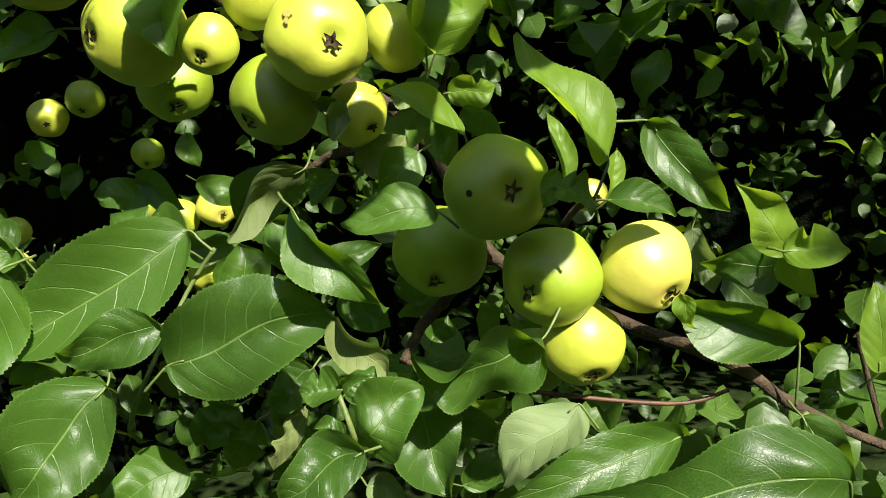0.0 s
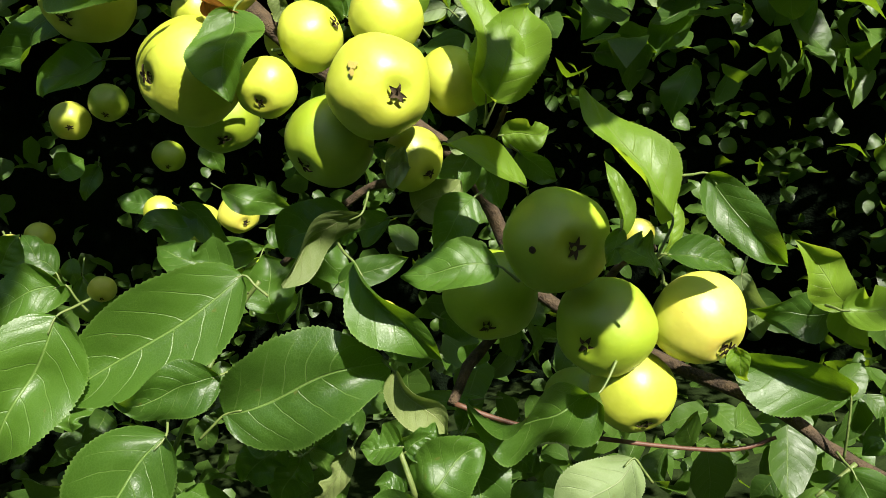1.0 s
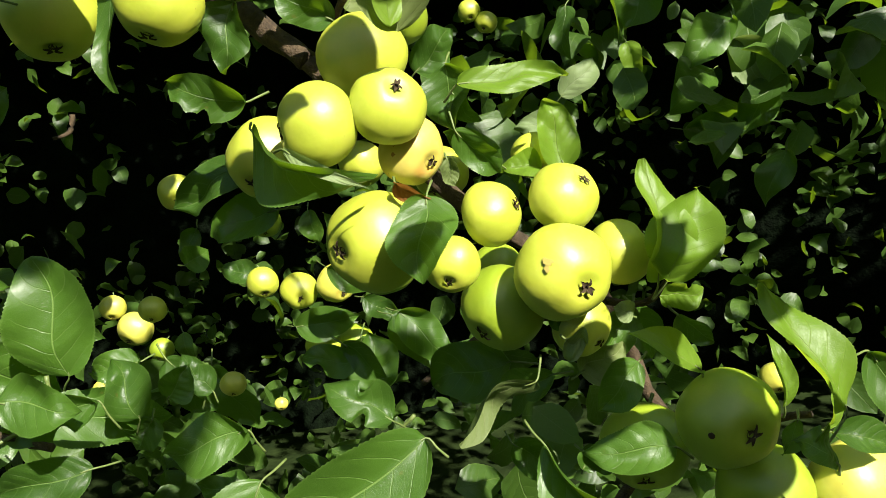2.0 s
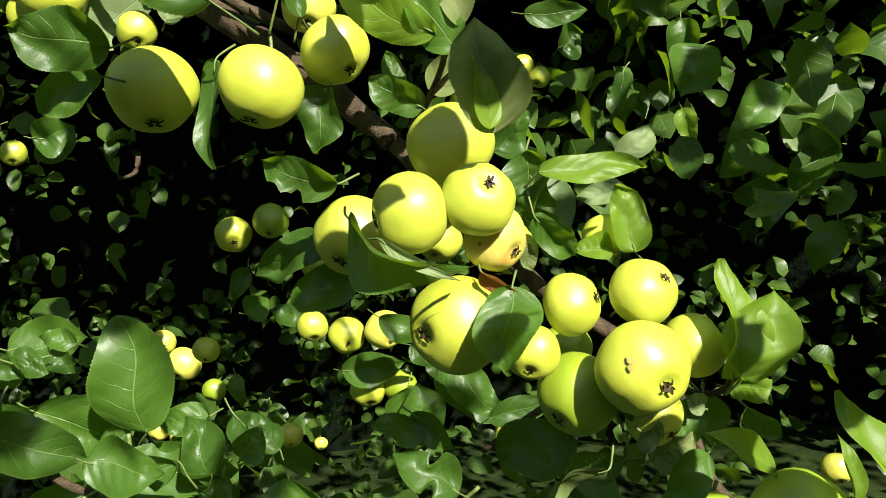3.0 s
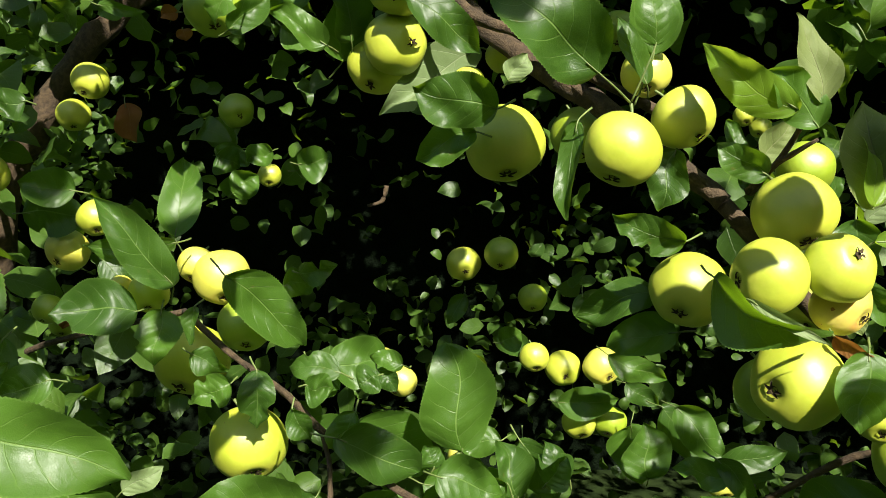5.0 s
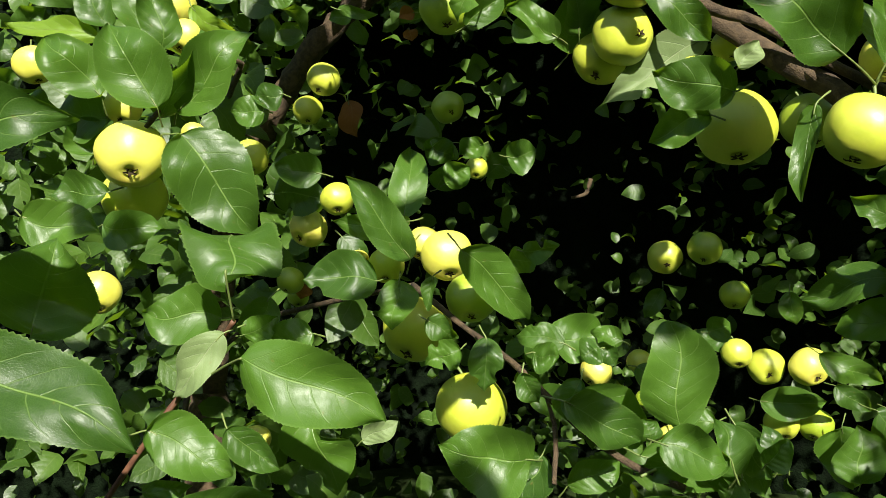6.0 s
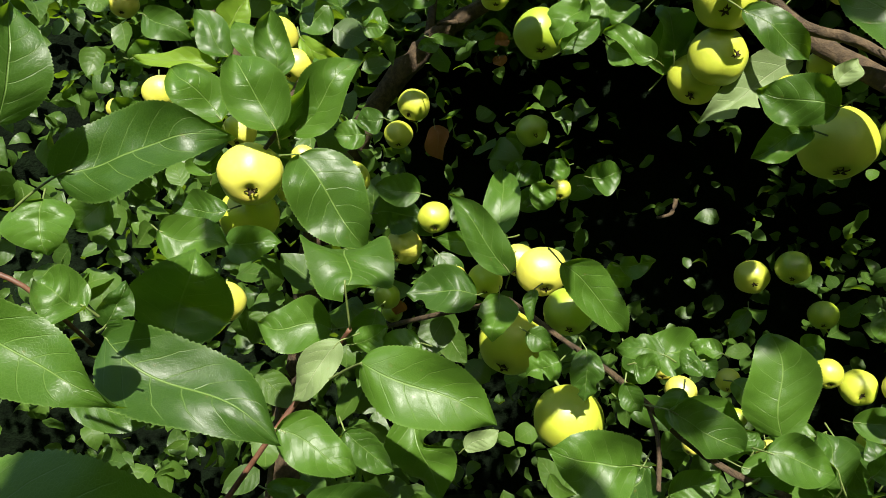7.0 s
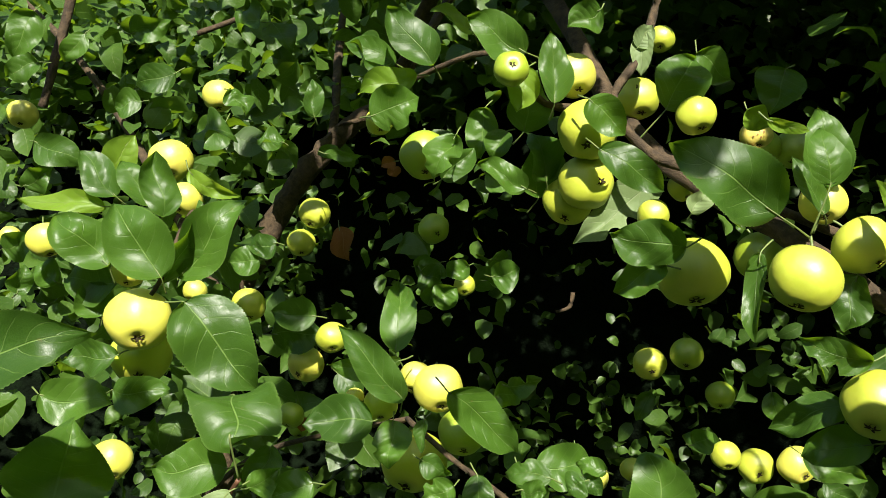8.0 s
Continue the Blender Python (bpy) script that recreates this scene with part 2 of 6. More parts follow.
def foliage(name, label, count, low, high, sizes, seed, face=(0.3, -0.5, 0.75), spread=0.75, droop=0.35, keep=None, clumps=0, rise=0.0):
    """Many leaves in one mesh, in twig-like clumps within a box."""
    rng = np.random.default_rng(seed)
    low, high = np.array(low, float), np.array(high, float)
    if clumps:
        hubs = low + rng.random((clumps, 3)) * (high - low)
        place = hubs[rng.integers(0, clumps, count)] + rng.normal(0, 0.055, (count, 3))
    else:
        place = low + rng.random((count, 3)) * (high - low)
    place[:, 2] += rise * np.maximum(0, place[:, 1] - 1.1)
    if keep is not None:
        place = place[[keep(p) for p in place]]
    count = len(place)
    seg = 6
    normal = np.array(face) + rng.normal(0, spread, (count, 3))
    normal /= np.linalg.norm(normal, axis=1)[:, None]
    tip = rng.normal(0, 1, (count, 3)) - np.array((0, 0, droop * 2))
    tip -= (tip * normal).sum(1)[:, None] * normal
    tip /= np.linalg.norm(tip, axis=1)[:, None]
    side = np.cross(tip, normal)
    length = sizes[0] + rng.random(count) * (sizes[1] - sizes[0])
    width = length * (0.28 + 0.12 * rng.random(count))
    fold = rng.normal(0.26, 0.18, count)
    curl = rng.normal(0.10, 0.15, count)
    grid_v, grid_u, uv = [], [], []
    for i in range(seg + 1):
        v = i / seg
        for u in (-1.0, 0.0, 1.0):
            grid_v.append(v)
            grid_u.append(u * max(blade_outline(v), 0.0))
            uv.append((0.5 + u / 2, v))
    gv, gu = np.array(grid_v), np.array(grid_u)
    y = gv[None] * length[:, None]
    x = gu[None] * width[:, None]
    z = np.abs(x) * fold[:, None] - curl[:, None] * length[:, None] * (2 * gv[None] - 0.9) ** 2
    z += 0.05 * length[:, None] * np.abs(gu[None]) * np.sin(9 * gv[None] + 6.3 * rng.random((count, 1)))
    pts = place[:, None] + y[..., None] * tip[:, None] + x[..., None] * side[:, None] + z[..., None] * normal[:, None]
    per = len(gv)
    quads = []
    for i in range(seg):
        for k in range(2):
            a = i * 3 + k
            quads.append((a, a + 1, a + 4, a + 3))
    quads = np.array(quads)
    faces = (quads[None] + (np.arange(count) * per)[:, None, None]).reshape(-1, 4)
    me = bpy.data.meshes.new(name)
    me.vertices.add(count * per)
    me.vertices.foreach_set("co", pts.reshape(-1))
    me.loops.add(len(faces) * 4)
    me.loops.foreach_set("vertex_index", faces.ravel())
    me.polygons.add(len(faces))
    me.polygons.foreach_set("loop_start", np.arange(0, len(faces) * 4, 4))
    me.polygons.foreach_set("use_smooth", np.ones(len(faces), bool))
    me.update(calc_edges=True)
    layer = me.uv_layers.new(name="UVMap")
    layer.data.foreach_set("uv", np.tile(np.array(uv), (count, 1))[faces.ravel()].ravel())
    me.materials.append(FOLIAGE)
    me.validate()
    return tagged(new(name, me), label, "foliage", kind="stuff")


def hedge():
    """An added near-black shell closing the place; shade is put into its colour."""
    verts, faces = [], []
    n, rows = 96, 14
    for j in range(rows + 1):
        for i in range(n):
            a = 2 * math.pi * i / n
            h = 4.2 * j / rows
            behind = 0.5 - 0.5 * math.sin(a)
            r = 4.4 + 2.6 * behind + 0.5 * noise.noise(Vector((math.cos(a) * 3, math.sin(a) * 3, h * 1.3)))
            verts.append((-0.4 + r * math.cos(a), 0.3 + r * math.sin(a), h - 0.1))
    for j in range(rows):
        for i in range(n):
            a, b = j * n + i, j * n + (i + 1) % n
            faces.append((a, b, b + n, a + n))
    return tagged(new("hedge", shell("hedge", verts, faces, SHADE_BACKDROP)), "added near-black backdrop shell standing in for shaded foliage", "hedge", kind="structure")


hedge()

def thin_crown(p):
    """Opens the added crown at its two shoulders and front to let sun in."""
    left = p[1] < 1.9 and p[0] < -0.7
    right = (p[1] < 1.7 and p[0] > 0.15) or (p[1] < 0.55 and p[0] > -0.1)
    return not (left or right) or noise.noise(Vector(p) * 5.5) > 0.28


GAPS = [((-0.97, 0.36, 1.55), 0.16), ((-1.12, 0.55, 1.47), 0.20), ((-1.10, 0.33, 1.53), 0.14), ((-1.43, 0.71, 1.42), 0.25), ((0.21, 0.91, 1.44), 0.17), ((0.33, 1.28, 1.36), 0.25), ((0.38, 1.62, 1.22), 0.28), ((-1.10, 1.31, 1.95), 0.28), ((-1.14, 1.71, 1.95), 0.30), ((-1.56, 1.73, 2.03), 0.30)]


def gap(p):
    """The dark gaps between the boughs, with few leaves in them."""
    return any((Vector(p) - Vector(c)).length < r for c, r in GAPS) and noise.noise(Vector(p) * 9) < 0.30


def hollow(p):
    """The bare, dim hollow in the middle of the crown."""
    turn = math.degrees(math.atan2(-p[0] - 0.25, p[1] + 0.2))
    return not 12 < turn < 37 or p[2] < 1.25 or noise.noise(Vector(p) * 9) > 0.34


# overhead crown, out of view: added to shade the inside of the tree
foliage("crown_foliage", "unseen leafy crown added overhead to shade the tree's inside", 28000, (-3.8, 0.15, 2.45), (4.6, 4.6, 3.1), (0.07, 0.10), 11, spread=0.6, clumps=3600, keep=thin_crown, rise=0.36)
# second crown, added only to keep the sun off the backdrop
foliage("back_foliage", "leaves added high at the back to shade the backdrop", 15000, (-4.6, 2.3, 2.75), (3.0, 4.7, 4.0), (0.09, 0.13), 18, spread=0.6, clumps=2600)
# the shaded inside of the crown
foliage("inner_foliage", "shaded apple leaves deep inside the crown", 3600, (-3.8, 1.6, 0.4), (3.4, 4.2, 2.5), (0.05, 0.085), 12, clumps=520, keep=lambda p: hollow(p) and not gap(p))
# leaves that clothe the dark backdrop
foliage("hedge_foliage", "dark leaves clothing the backdrop behind the tree", 7000, (-4.6, 0.6, 0.1), (4.0, 4.8, 3.6), (0.08, 0.14), 21, keep=lambda p: 3.75 < math.hypot(p[0] + 0.4, p[1] - 0.3) < 4.5 and hollow(p))
foliage("dim_foliage", "scattered dim leaves in the hollow of the crown", 430, (-2.6, 1.7, 1.2), (-0.5, 3.4, 3.0), (0.05, 0.085), 19, clumps=130, keep=lambda p: (not hollow(p)) and not gap(p))
# lit growth low behind the fruit
foliage("low_foliage", "sunlit low apple leaves behind the fruit", 260, (-1.3, 0.75, 0.9), (0.5, 1.5, 1.34), (0.05, 0.08), 13, clumps=75, keep=lambda p: not gap(p))
foliage("under_foliage", "shaded leaves of the lowest boughs", 1000, (-1.3, 0.75, 0.12), (1.1, 2.0, 0.95), (0.06, 0.09), 23, clumps=260, keep=lambda p: not gap(p))
# drooping leaves beyond the front branch
foliage("side_foliage", "drooping grey-green leaves beyond the fruit", 460, (-0.15, 1.0, 1.60), (1.0, 1.8, 2.25), (0.06, 0.09), 14, droop=1.2, clumps=48, keep=lambda p: not gap(p))
foliage("edge_foliage", "apple leaves at the shoulder of the crown", 900, (-3.0, 0.1, 0.9), (-1.3, 1.1, 2.4), (0.05, 0.08), 17, clumps=120, keep=lambda p: (p[2] > 1.80 or noise.noise(Vector(p) * 4) > 0.15) and not gap(p))
# small bright leaves at the far side
foliage("far_foliage", "small sunlit leaves at the far side of the crown", 1500, (-2.4, 0.9, 1.7), (-0.95, 1.9, 2.6), (0.045, 0.075), 15, clumps=110, keep=lambda p: (p[2] > 2.15 or hollow(p)) and not gap(p))
foliage("left_foliage", "sunlit apple leaves beside the shoot", 420, (-1.6, 0.55, 1.1), (-0.85, 1.1, 1.85), (0.05, 0.08), 16, clumps=60, keep=lambda p: hollow(p) and not gap(p))


# ---- apples ----
def apple_body(seed):
    """A round apple with a stalk pit on top (+z) and a puckered eye below (-z); radius 1."""
    rng = random.Random(seed)
    lat, lon = 22, 32
    verts, faces = [], []
    lean, squash = rng.uniform(-0.05, 0.05), rng.uniform(0.90, 0.97)
    phase = rng.uniform(0, 6)
    for j in range(lat + 1):
        th = math.pi * j / lat
        for i in range(lon):
            a = 2 * math.pi * i / lon
            r = math.sin(th) * (1.0 + 0.03 * math.cos(th)) + 0.02
            z = math.cos(th) * squash
            ring = math.sin(th)
            z -= 0.34 * math.exp(-(ring / 0.30) ** 2) if z > 0 else 0
            low = math.exp(-(ring / 0.26) ** 2) if z < 0 else 0
            z += 0.17 * low
            five = 1 + 0.016 * math.cos(5 * a + phase) * (1 - math.cos(th)) * ring * 1.4
            wob = 1 + 0.030 * noise.noise(Vector((math.cos(a) * ring * 1.1 + seed * 3, math.sin(a) * ring * 1.1, z * 1.1)))
            r *= five * wob
            verts.append((r * math.cos(a) + lean * z, r * math.sin(a), z * wob))
    for j in range(lat):
        for i in range(lon):
            a, b = j * lon + i, j * lon + (i + 1) % lon
            faces.append((a, a + lon, b + lon, b))
    faces.append(tuple(range(lon)))
    faces.append(tuple(range(lat * lon, lat * lon + lon))[::-1])
    return verts, faces


def blot_mesh(seed, spread, n):
    """A few irregular thin scabs lying on a unit apple, round +z."""
    rng = random.Random(seed)
    verts, faces = [], []
    for _ in range(n):
        cx, cy, r = rng.gauss(0, spread), rng.gauss(0, spread), rng.uniform(0.03, 0.075)
        o = len(verts)
        for k in range(9):
            a = 2 * math.pi * k / 9
            q = r * rng.uniform(0.6, 1.2)
            x, y = cx + q * math.cos(a), cy + q * math.sin(a)
            verts.append(Vector((x, y, math.sqrt(max(0.2, 1 - x * x - y * y)))) * 1.004)
        verts.append(Vector((cx, cy, math.sqrt(max(0.2, 1 - cx * cx - cy * cy)))) * 1.006)
        faces += [(o + k, o + (k + 1) % 9, o + 9) for k in range(9)]
    return verts, faces


def calyx_mesh(seed):
    """Five dried, curled sepals round a small dark eye, at the foot of a unit apple."""
    rng = random.Random(seed)
    verts, faces = [], []
    base = -0.80
    ring = [(0.095 * math.cos(a), 0.095 * math.sin(a), base - 0.02) for a in [2 * math.pi * k / 10 for k in range(10)]]
    verts += ring + [(0, 0, base + 0.06)]
    for k in range(10):
        faces.append((k, (k + 1) % 10, 10))
    for s in range(5):
        a = 2 * math.pi * s / 5 + rng.uniform(-0.4, 0.4)
        ln, curl = rng.uniform(0.10, 0.19), rng.uniform(-0.03, 0.07)
        d, q = Vector((math.cos(a), math.sin(a), 0)), Vector((-math.sin(a), math.cos(a), 0))
        o = len(verts)
        for i in range(5):
            t = i / 4
            c = d * (0.05 + ln * t) + Vector((0, 0, base - 0.07 - curl * math.sin(t * 2.6) + 0.02 * t))
            w = 0.050 * (1 - t) ** 0.7 + 0.004
            verts += [c + q * w + Vector((0, 0, -0.02)), c + Vector((0, 0, 0.01)), c - q * w + Vector((0, 0, -0.02))]
        for i in range(4):
            for k in range(2):
                p = o + i * 3 + k
                faces.append((p, p + 1, p + 4, p + 3))
    return shell("calyx", verts, faces, EYE_BROWN)


BODIES = {}
for skin in range(4):
    for shape_seed in range(3):
        v, f = apple_body(shape_seed + 5 * skin)
        BODIES[skin, shape_seed] = shell("flesh", v, f, SKIN[skin])
CALYX = [calyx_mesh(s) for s in range(3)]
v, f = tube_geometry([(0, 0, 0.52), (0.03, 0.01, 0.8), (0.10, 0.02, 1.08), (0.2, 0.02, 1.3)], 0.035, 0.05, 6)
STALK = shell("stalk", v, f, WOOD["green"])
v, f = tube_geometry([(0, 0, 0), (0, 0, 0.02), (0, 0, 0.03)], 0.075, 0.06, 9)
WORM_HOLE = shell("wormhole", [Vector((a.x, a.y, a.z * 0.6)) for a in v], f, EYE_BROWN)
SCAB = plain("russet_scab", (0.38, 0.30, 0.06), (0.44, 0.36, 0.075), 0.8, 300.0, 0.0004)
ROT = plain("brown_rot", (0.20, 0.095, 0.025), (0.33, 0.18, 0.05), 0.7, 200.0, 0.0006)
v, f = blot_mesh(3, 0.07, 6)
RUSSET = shell("russet", v, f, SCAB)
v, f = blot_mesh(8, 0.22, 10)
ROTTEN = shell("rot_patch", v, f, ROT)
APPLE_WORDS = ["greener apple toned for shade, with a dried brown eye", "yellow-green apple ripening on its spur", "pale yellow apple with a dried brown eye", "wrinkled yellow apple with brown rot"]
apples = []


def apple(centre, radius, eye_way, yellowness, mark=""):
    """An apple; eye_way: the way its eye points; then 0 green, as for shade, to 1 yellow."""
    k = len(apples)
    rng = random.Random(k)
    skin = 3 if mark in ("rot", "rot2") else (0 if yellowness < 0.32 else 1 if yellowness < 0.66 else 2)
    root = new("apple")
    turn = Vector(eye_way).to_track_quat("-Z", "Y").to_matrix().to_4x4() @ pose(0, 0, 0, 0, 0, rng.uniform(0, 360))
    root.matrix_world = Matrix.Translation(centre) @ turn @ Matrix.Scale(radius, 4)
    part("flesh", BODIES[skin, k % 3], root)
    part("calyx", CALYX[k % 3], root, "dried brown calyx")
    part("stalk", STALK, root)
    if mark in ("spot", "hole"):
        hole = part("blemish", WORM_HOLE, root, "round brown blemish in the skin")
        aim, size = ((-0.50, -0.86, 0.03), 1.0) if mark == "spot" else ((0.1, -0.9, 0.42), 2.6)
        way = (turn.inverted().to_3x3() @ Vector(aim)).normalized()
        hole.matrix_local = Matrix.Translation(way * 0.985) @ way.to_track_quat("Z", "Y").to_matrix().to_4x4() @ Matrix.Diagonal((size, size, 1, 1))
    for kind, mesh, name, way in (("rus", RUSSET, "russet_patch", (-0.30, -0.86, 0.42)), ("rot", ROTTEN, "rot_patch", (-0.2, -0.92, 0.32)), ("rot2", ROTTEN, "rot_patch", (0.3, -0.9, -0.1))):
        if mark == kind:
            patch = part(name, mesh, root, "rough brown patch")
            patch.matrix_local = (turn.inverted().to_3x3() @ Vector(way)).to_track_quat("Z", "Y").to_matrix().to_4x4()
    tagged(root, APPLE_WORDS[skin], "apple", "apples on the tree")
    apples.append(root)
    return root


# ---- branches and leaves ----
def branch(label):
    return tagged(new("apple_branch"), label, "branch", "branches of the apple tree")


def twig(parent, points, r0, r1, bark, name="stem"):
    verts, faces = tube_geometry(points, r0, r1, 10, 0.5 if bark == "bark" else 0.2)
    return part(name, shell(name, verts, faces, WOOD[bark]), parent)


leaf_count = [0]


def leaf(parent, base, tip, normal, width, fold=0.15, bow=0.05, twist=0, look_of="leaf", bites=0, shape="", petiole=True, node=None):
    """A serrated blade from base to tip that faces normal, with its petiole."""
    k = leaf_count[0]
    leaf_count[0] += 1
    rng = random.Random(1000 + k)
    base, tip = Vector(base), Vector(tip)
    y = (tip - base).normalized()
    z = Vector(normal)
    z = (z - z.dot(y) * y).normalized()
    x = y.cross(z)
    length = (tip - base).length
    m = Matrix((x, y, z)).transposed().to_4x4()
    m.translation = base
    nv, nu = 72, 5
    gaps = []
    if bites:
        for _ in range(rng.randint(1, 3)):
            gaps.append((rng.uniform(0.3, 0.95), rng.uniform(0.05, 0.13), rng.choice((-1, 1)), rng.uniform(0.25, 0.6)))
    wave_a, wave_b, skew = rng.uniform(0, 6.3), rng.uniform(0, 6.3), rng.uniform(-0.06, 0.06)
    wave = rng.uniform(0.08, 0.25)
    dish = [(rng.uniform(-0.5, 0.5), rng.uniform(0.15, 0.85), rng.uniform(-0.11, 0.11) * (2.0 if shape == "cup" else 1.0)) for _ in range(6)]
    fold = fold * rng.uniform(0.9, 1.8) + rng.uniform(0.0, 0.12)
    tip_drop, sway = rng.uniform(-0.2, 0.9), rng.uniform(-0.09, 0.09)
    bow += rng.uniform(-0.05, 0.06)
    lift = (rng.uniform(-0.06, 0.20), rng.uniform(-0.06, 0.20))
    roll, roll_at = rng.uniform(0.012, 0.035), rng.uniform(0, 6.3)
    verts, faces, uvs = [], [], []
    for i in range(nv + 1):
        v = i / nv
        full = blade_outline(v, shape) * width * 0.50
        teeth = (1 + 0.024 * (1 if i % 2 else -1) * rng.uniform(0.25, 1.1)) if 0 < i < nv else 1.0
        for j in range(-nu, nu + 1):
            u = j / nu
            edge = full
            if abs(j) == nu:
                edge *= teeth * (1 + 0.03 * noise.noise(Vector((v * 6, j, k))))
            for gv, gw, gs, gd in gaps:
                if gs * j > 0:
                    edge *= 1 - gd * max(0.0, 1 - ((v - gv) / gw) ** 2)
            px = u * edge + skew * width * math.sin(math.pi * v) + sway * width * math.sin(2 * math.pi * v)
            pz = bow * length * 4 * v * (1 - v) - tip_drop * length * max(0.0, v - 0.72) ** 2 * 3
            pz += fold * abs(u) * edge * (0.6 + 0.4 * abs(u))
            pz += lift[j > 0] * edge * u * u + roll * length * (math.sin(6.3 * v + roll_at) - math.sin(roll_at))
            pz += wave * width * u * u * math.sin(7 * v + (wave_a if j > 0 else wave_b))
            pz += 0.022 * width * math.sin(v * 39 - 8 * abs(u)) * abs(u) * (1 - abs(u))
            pz += width * sum(h * math.exp(-((u - du) / 0.45) ** 2 - ((v - dv) / 0.16) ** 2) for du, dv, h in dish)
            a = radians(twist) * (v - 0.4)
            verts.append((px * math.cos(a), v * length, pz + px * math.sin(a)))
            uvs.append((0.5 + u / 2, v))
    row = 2 * nu + 1
    for i in range(nv):
        for j in range(row - 1):
            a = i * row + j
            faces.append((a, a + 1, a + row + 1, a + row))
    blade = part("leaf", shell("leaf", verts, faces, LEAF[look_of], uvs), parent, LEAF_WORDS[look_of])
    blade.matrix_world = m
    if petiole:
        if node is not None:
            end = m.inverted() @ Vector(node)
        else:
            end = Vector((rng.uniform(-0.15, 0.15) * length, -min(0.013, 0.2 * length), -0.7 * min(0.022, 0.3 * length)))
        mid = end * 0.5 + Vector((0, 0, 0.06 * end.length))
        pv, pf = tube_geometry([end, mid, Vector((0, 0, 0)), Vector((0, 0.12 * length, bow * length * 0.42 - 0.0004))], 0.0009, 0.0005, 6, smooth_steps=4)
        part("petiole", shell("petiole", pv, pf, WOOD["green"]), blade)
    return blade


# ---- the old tree that carries the branches ----
tree = tagged(new("apple_tree"), "old apple tree with a dark trunk and spreading limbs", "tree")
twig(tree, [(-1.62, 1.20, -0.05), (-1.58, 1.14, 0.5), (-1.53, 1.10, 1.0), (-1.48, 1.08, 1.36)], 0.075, 0.040, "bark", "trunk")
twig(tree, [(-1.48, 1.08, 1.34), (-1.38, 1.07, 1.75), (-1.27, 1.06, 1.90), (-1.19, 1.07, 2.00), (-1.11, 1.08, 2.07), (-1.05, 1.09, 2.105), (-0.98, 1.09, 2.13)], 0.030, 0.014, "bark", "limb")
twig(tree, [(-0.98, 1.09, 2.13), (-0.80, 0.98, 2.28), (-0.60, 0.82, 2.20), (-0.464, 0.672, 1.977)], 0.014, 0.0105, "bark", "limb")
twig(tree, [(-0.60, 0.82, 2.20), (-0.48, 0.74, 2.20), (-0.381, 0.673, 2.094)], 0.007, 0.005, "bark", "limb")
twig(tree, [(-0.98, 1.09, 2.13), (-0.75, 1.35, 2.55), (-0.2, 1.7, 2.85), (0.9, 2.2, 3.0)], 0.009, 0.004, "bark", "limb")
twig(tree, [(-1.11, 1.08, 2.07), (-1.25, 1.5, 2.6), (-1.2, 2.2, 2.95), (-0.9, 3.4, 3.3)], 0.009, 0.004, "bark", "limb")
twig(tree, [(-1.38, 1.07, 1.75), (-1.75, 1.1, 2.3), (-2.3, 1.3, 2.7), (-3.0, 1.9, 2.9)], 0.011, 0.004, "bark", "limb")
twig(tree, [(-1.48, 1.08, 1.34), (-1.25, 0.80, 1.45), (-1.0, 0.68, 1.58), (-0.694, 0.574, 1.652)], 0.0065, 0.0024, "bark", "limb")
twig(tree, [(-1.25, 0.80, 1.45), (-1.02, 0.5, 1.30), (-0.844, 0.283, 1.48)], 0.0045, 0.0028, "bark", "limb")
twig(tree, [(-1.38, 1.07, 1.75), (-1.15, 0.8, 1.86), (-0.877, 0.535, 1.893)], 0.006, 0.003, "bark", "limb")

# ---- the fruiting branches ----

main_branch = branch("long fruiting apple branch with clusters of yellow-green apples")
twig(main_branch, [(-0.4640, 0.6719, 1.9768), (-0.3909, 0.6077, 1.8895), (-0.3031, 0.5728, 1.8226), (-0.2443, 0.5564, 1.7736), (-0.2069, 0.5439, 1.7388)], 0.0100, 0.0078, "bark")
twig(main_branch, [(-0.2069, 0.5439, 1.7388), (-0.1149, 0.5829, 1.6207), (-0.0294, 0.6138, 1.5408), (0.0083, 0.6156, 1.4407), (0.0917, 0.5770, 1.3841), (0.1456, 0.5096, 1.3662), (0.1760, 0.4992, 1.3380), (0.2278, 0.5005, 1.3032), (0.2896, 0.5123, 1.2641)], 0.0068, 0.0026, "bark")
twig(main_branch, [(-0.0291, 0.5920, 1.5285), (-0.0689, 0.5884, 1.5335), (-0.1068, 0.6042, 1.5294), (-0.1754, 0.6116, 1.4847)], 0.0040, 0.0025, "bark")
twig(main_branch, [(0.0112, 0.5561, 1.4489), (-0.0340, 0.5274, 1.4192), (-0.0498, 0.4931, 1.4008)], 0.0040, 0.0030, "bark")
twig(main_branch, [(-0.0481, 0.4933, 1.4005), (0.0005, 0.4955, 1.3770), (0.1040, 0.5029, 1.3475), (0.1428, 0.5072, 1.3493)], 0.0017, 0.0012, "red")
twig(main_branch, [(-0.0359, 0.5339, 1.5558), (-0.0070, 0.5164, 1.5535), (0.0083, 0.5002, 1.5733)], 0.0030, 0.0015, "bark")
twig(main_branch, [(0.0434, 0.5380, 1.4388), (0.0645, 0.5039, 1.4721), (0.0809, 0.4864, 1.4810)], 0.0030, 0.0020, "bark")
twig(main_branch, [(-0.1909, 0.5322, 1.7462), (-0.1728, 0.5172, 1.7663), (-0.1574, 0.5024, 1.7924)], 0.0030, 0.0018, "bark")
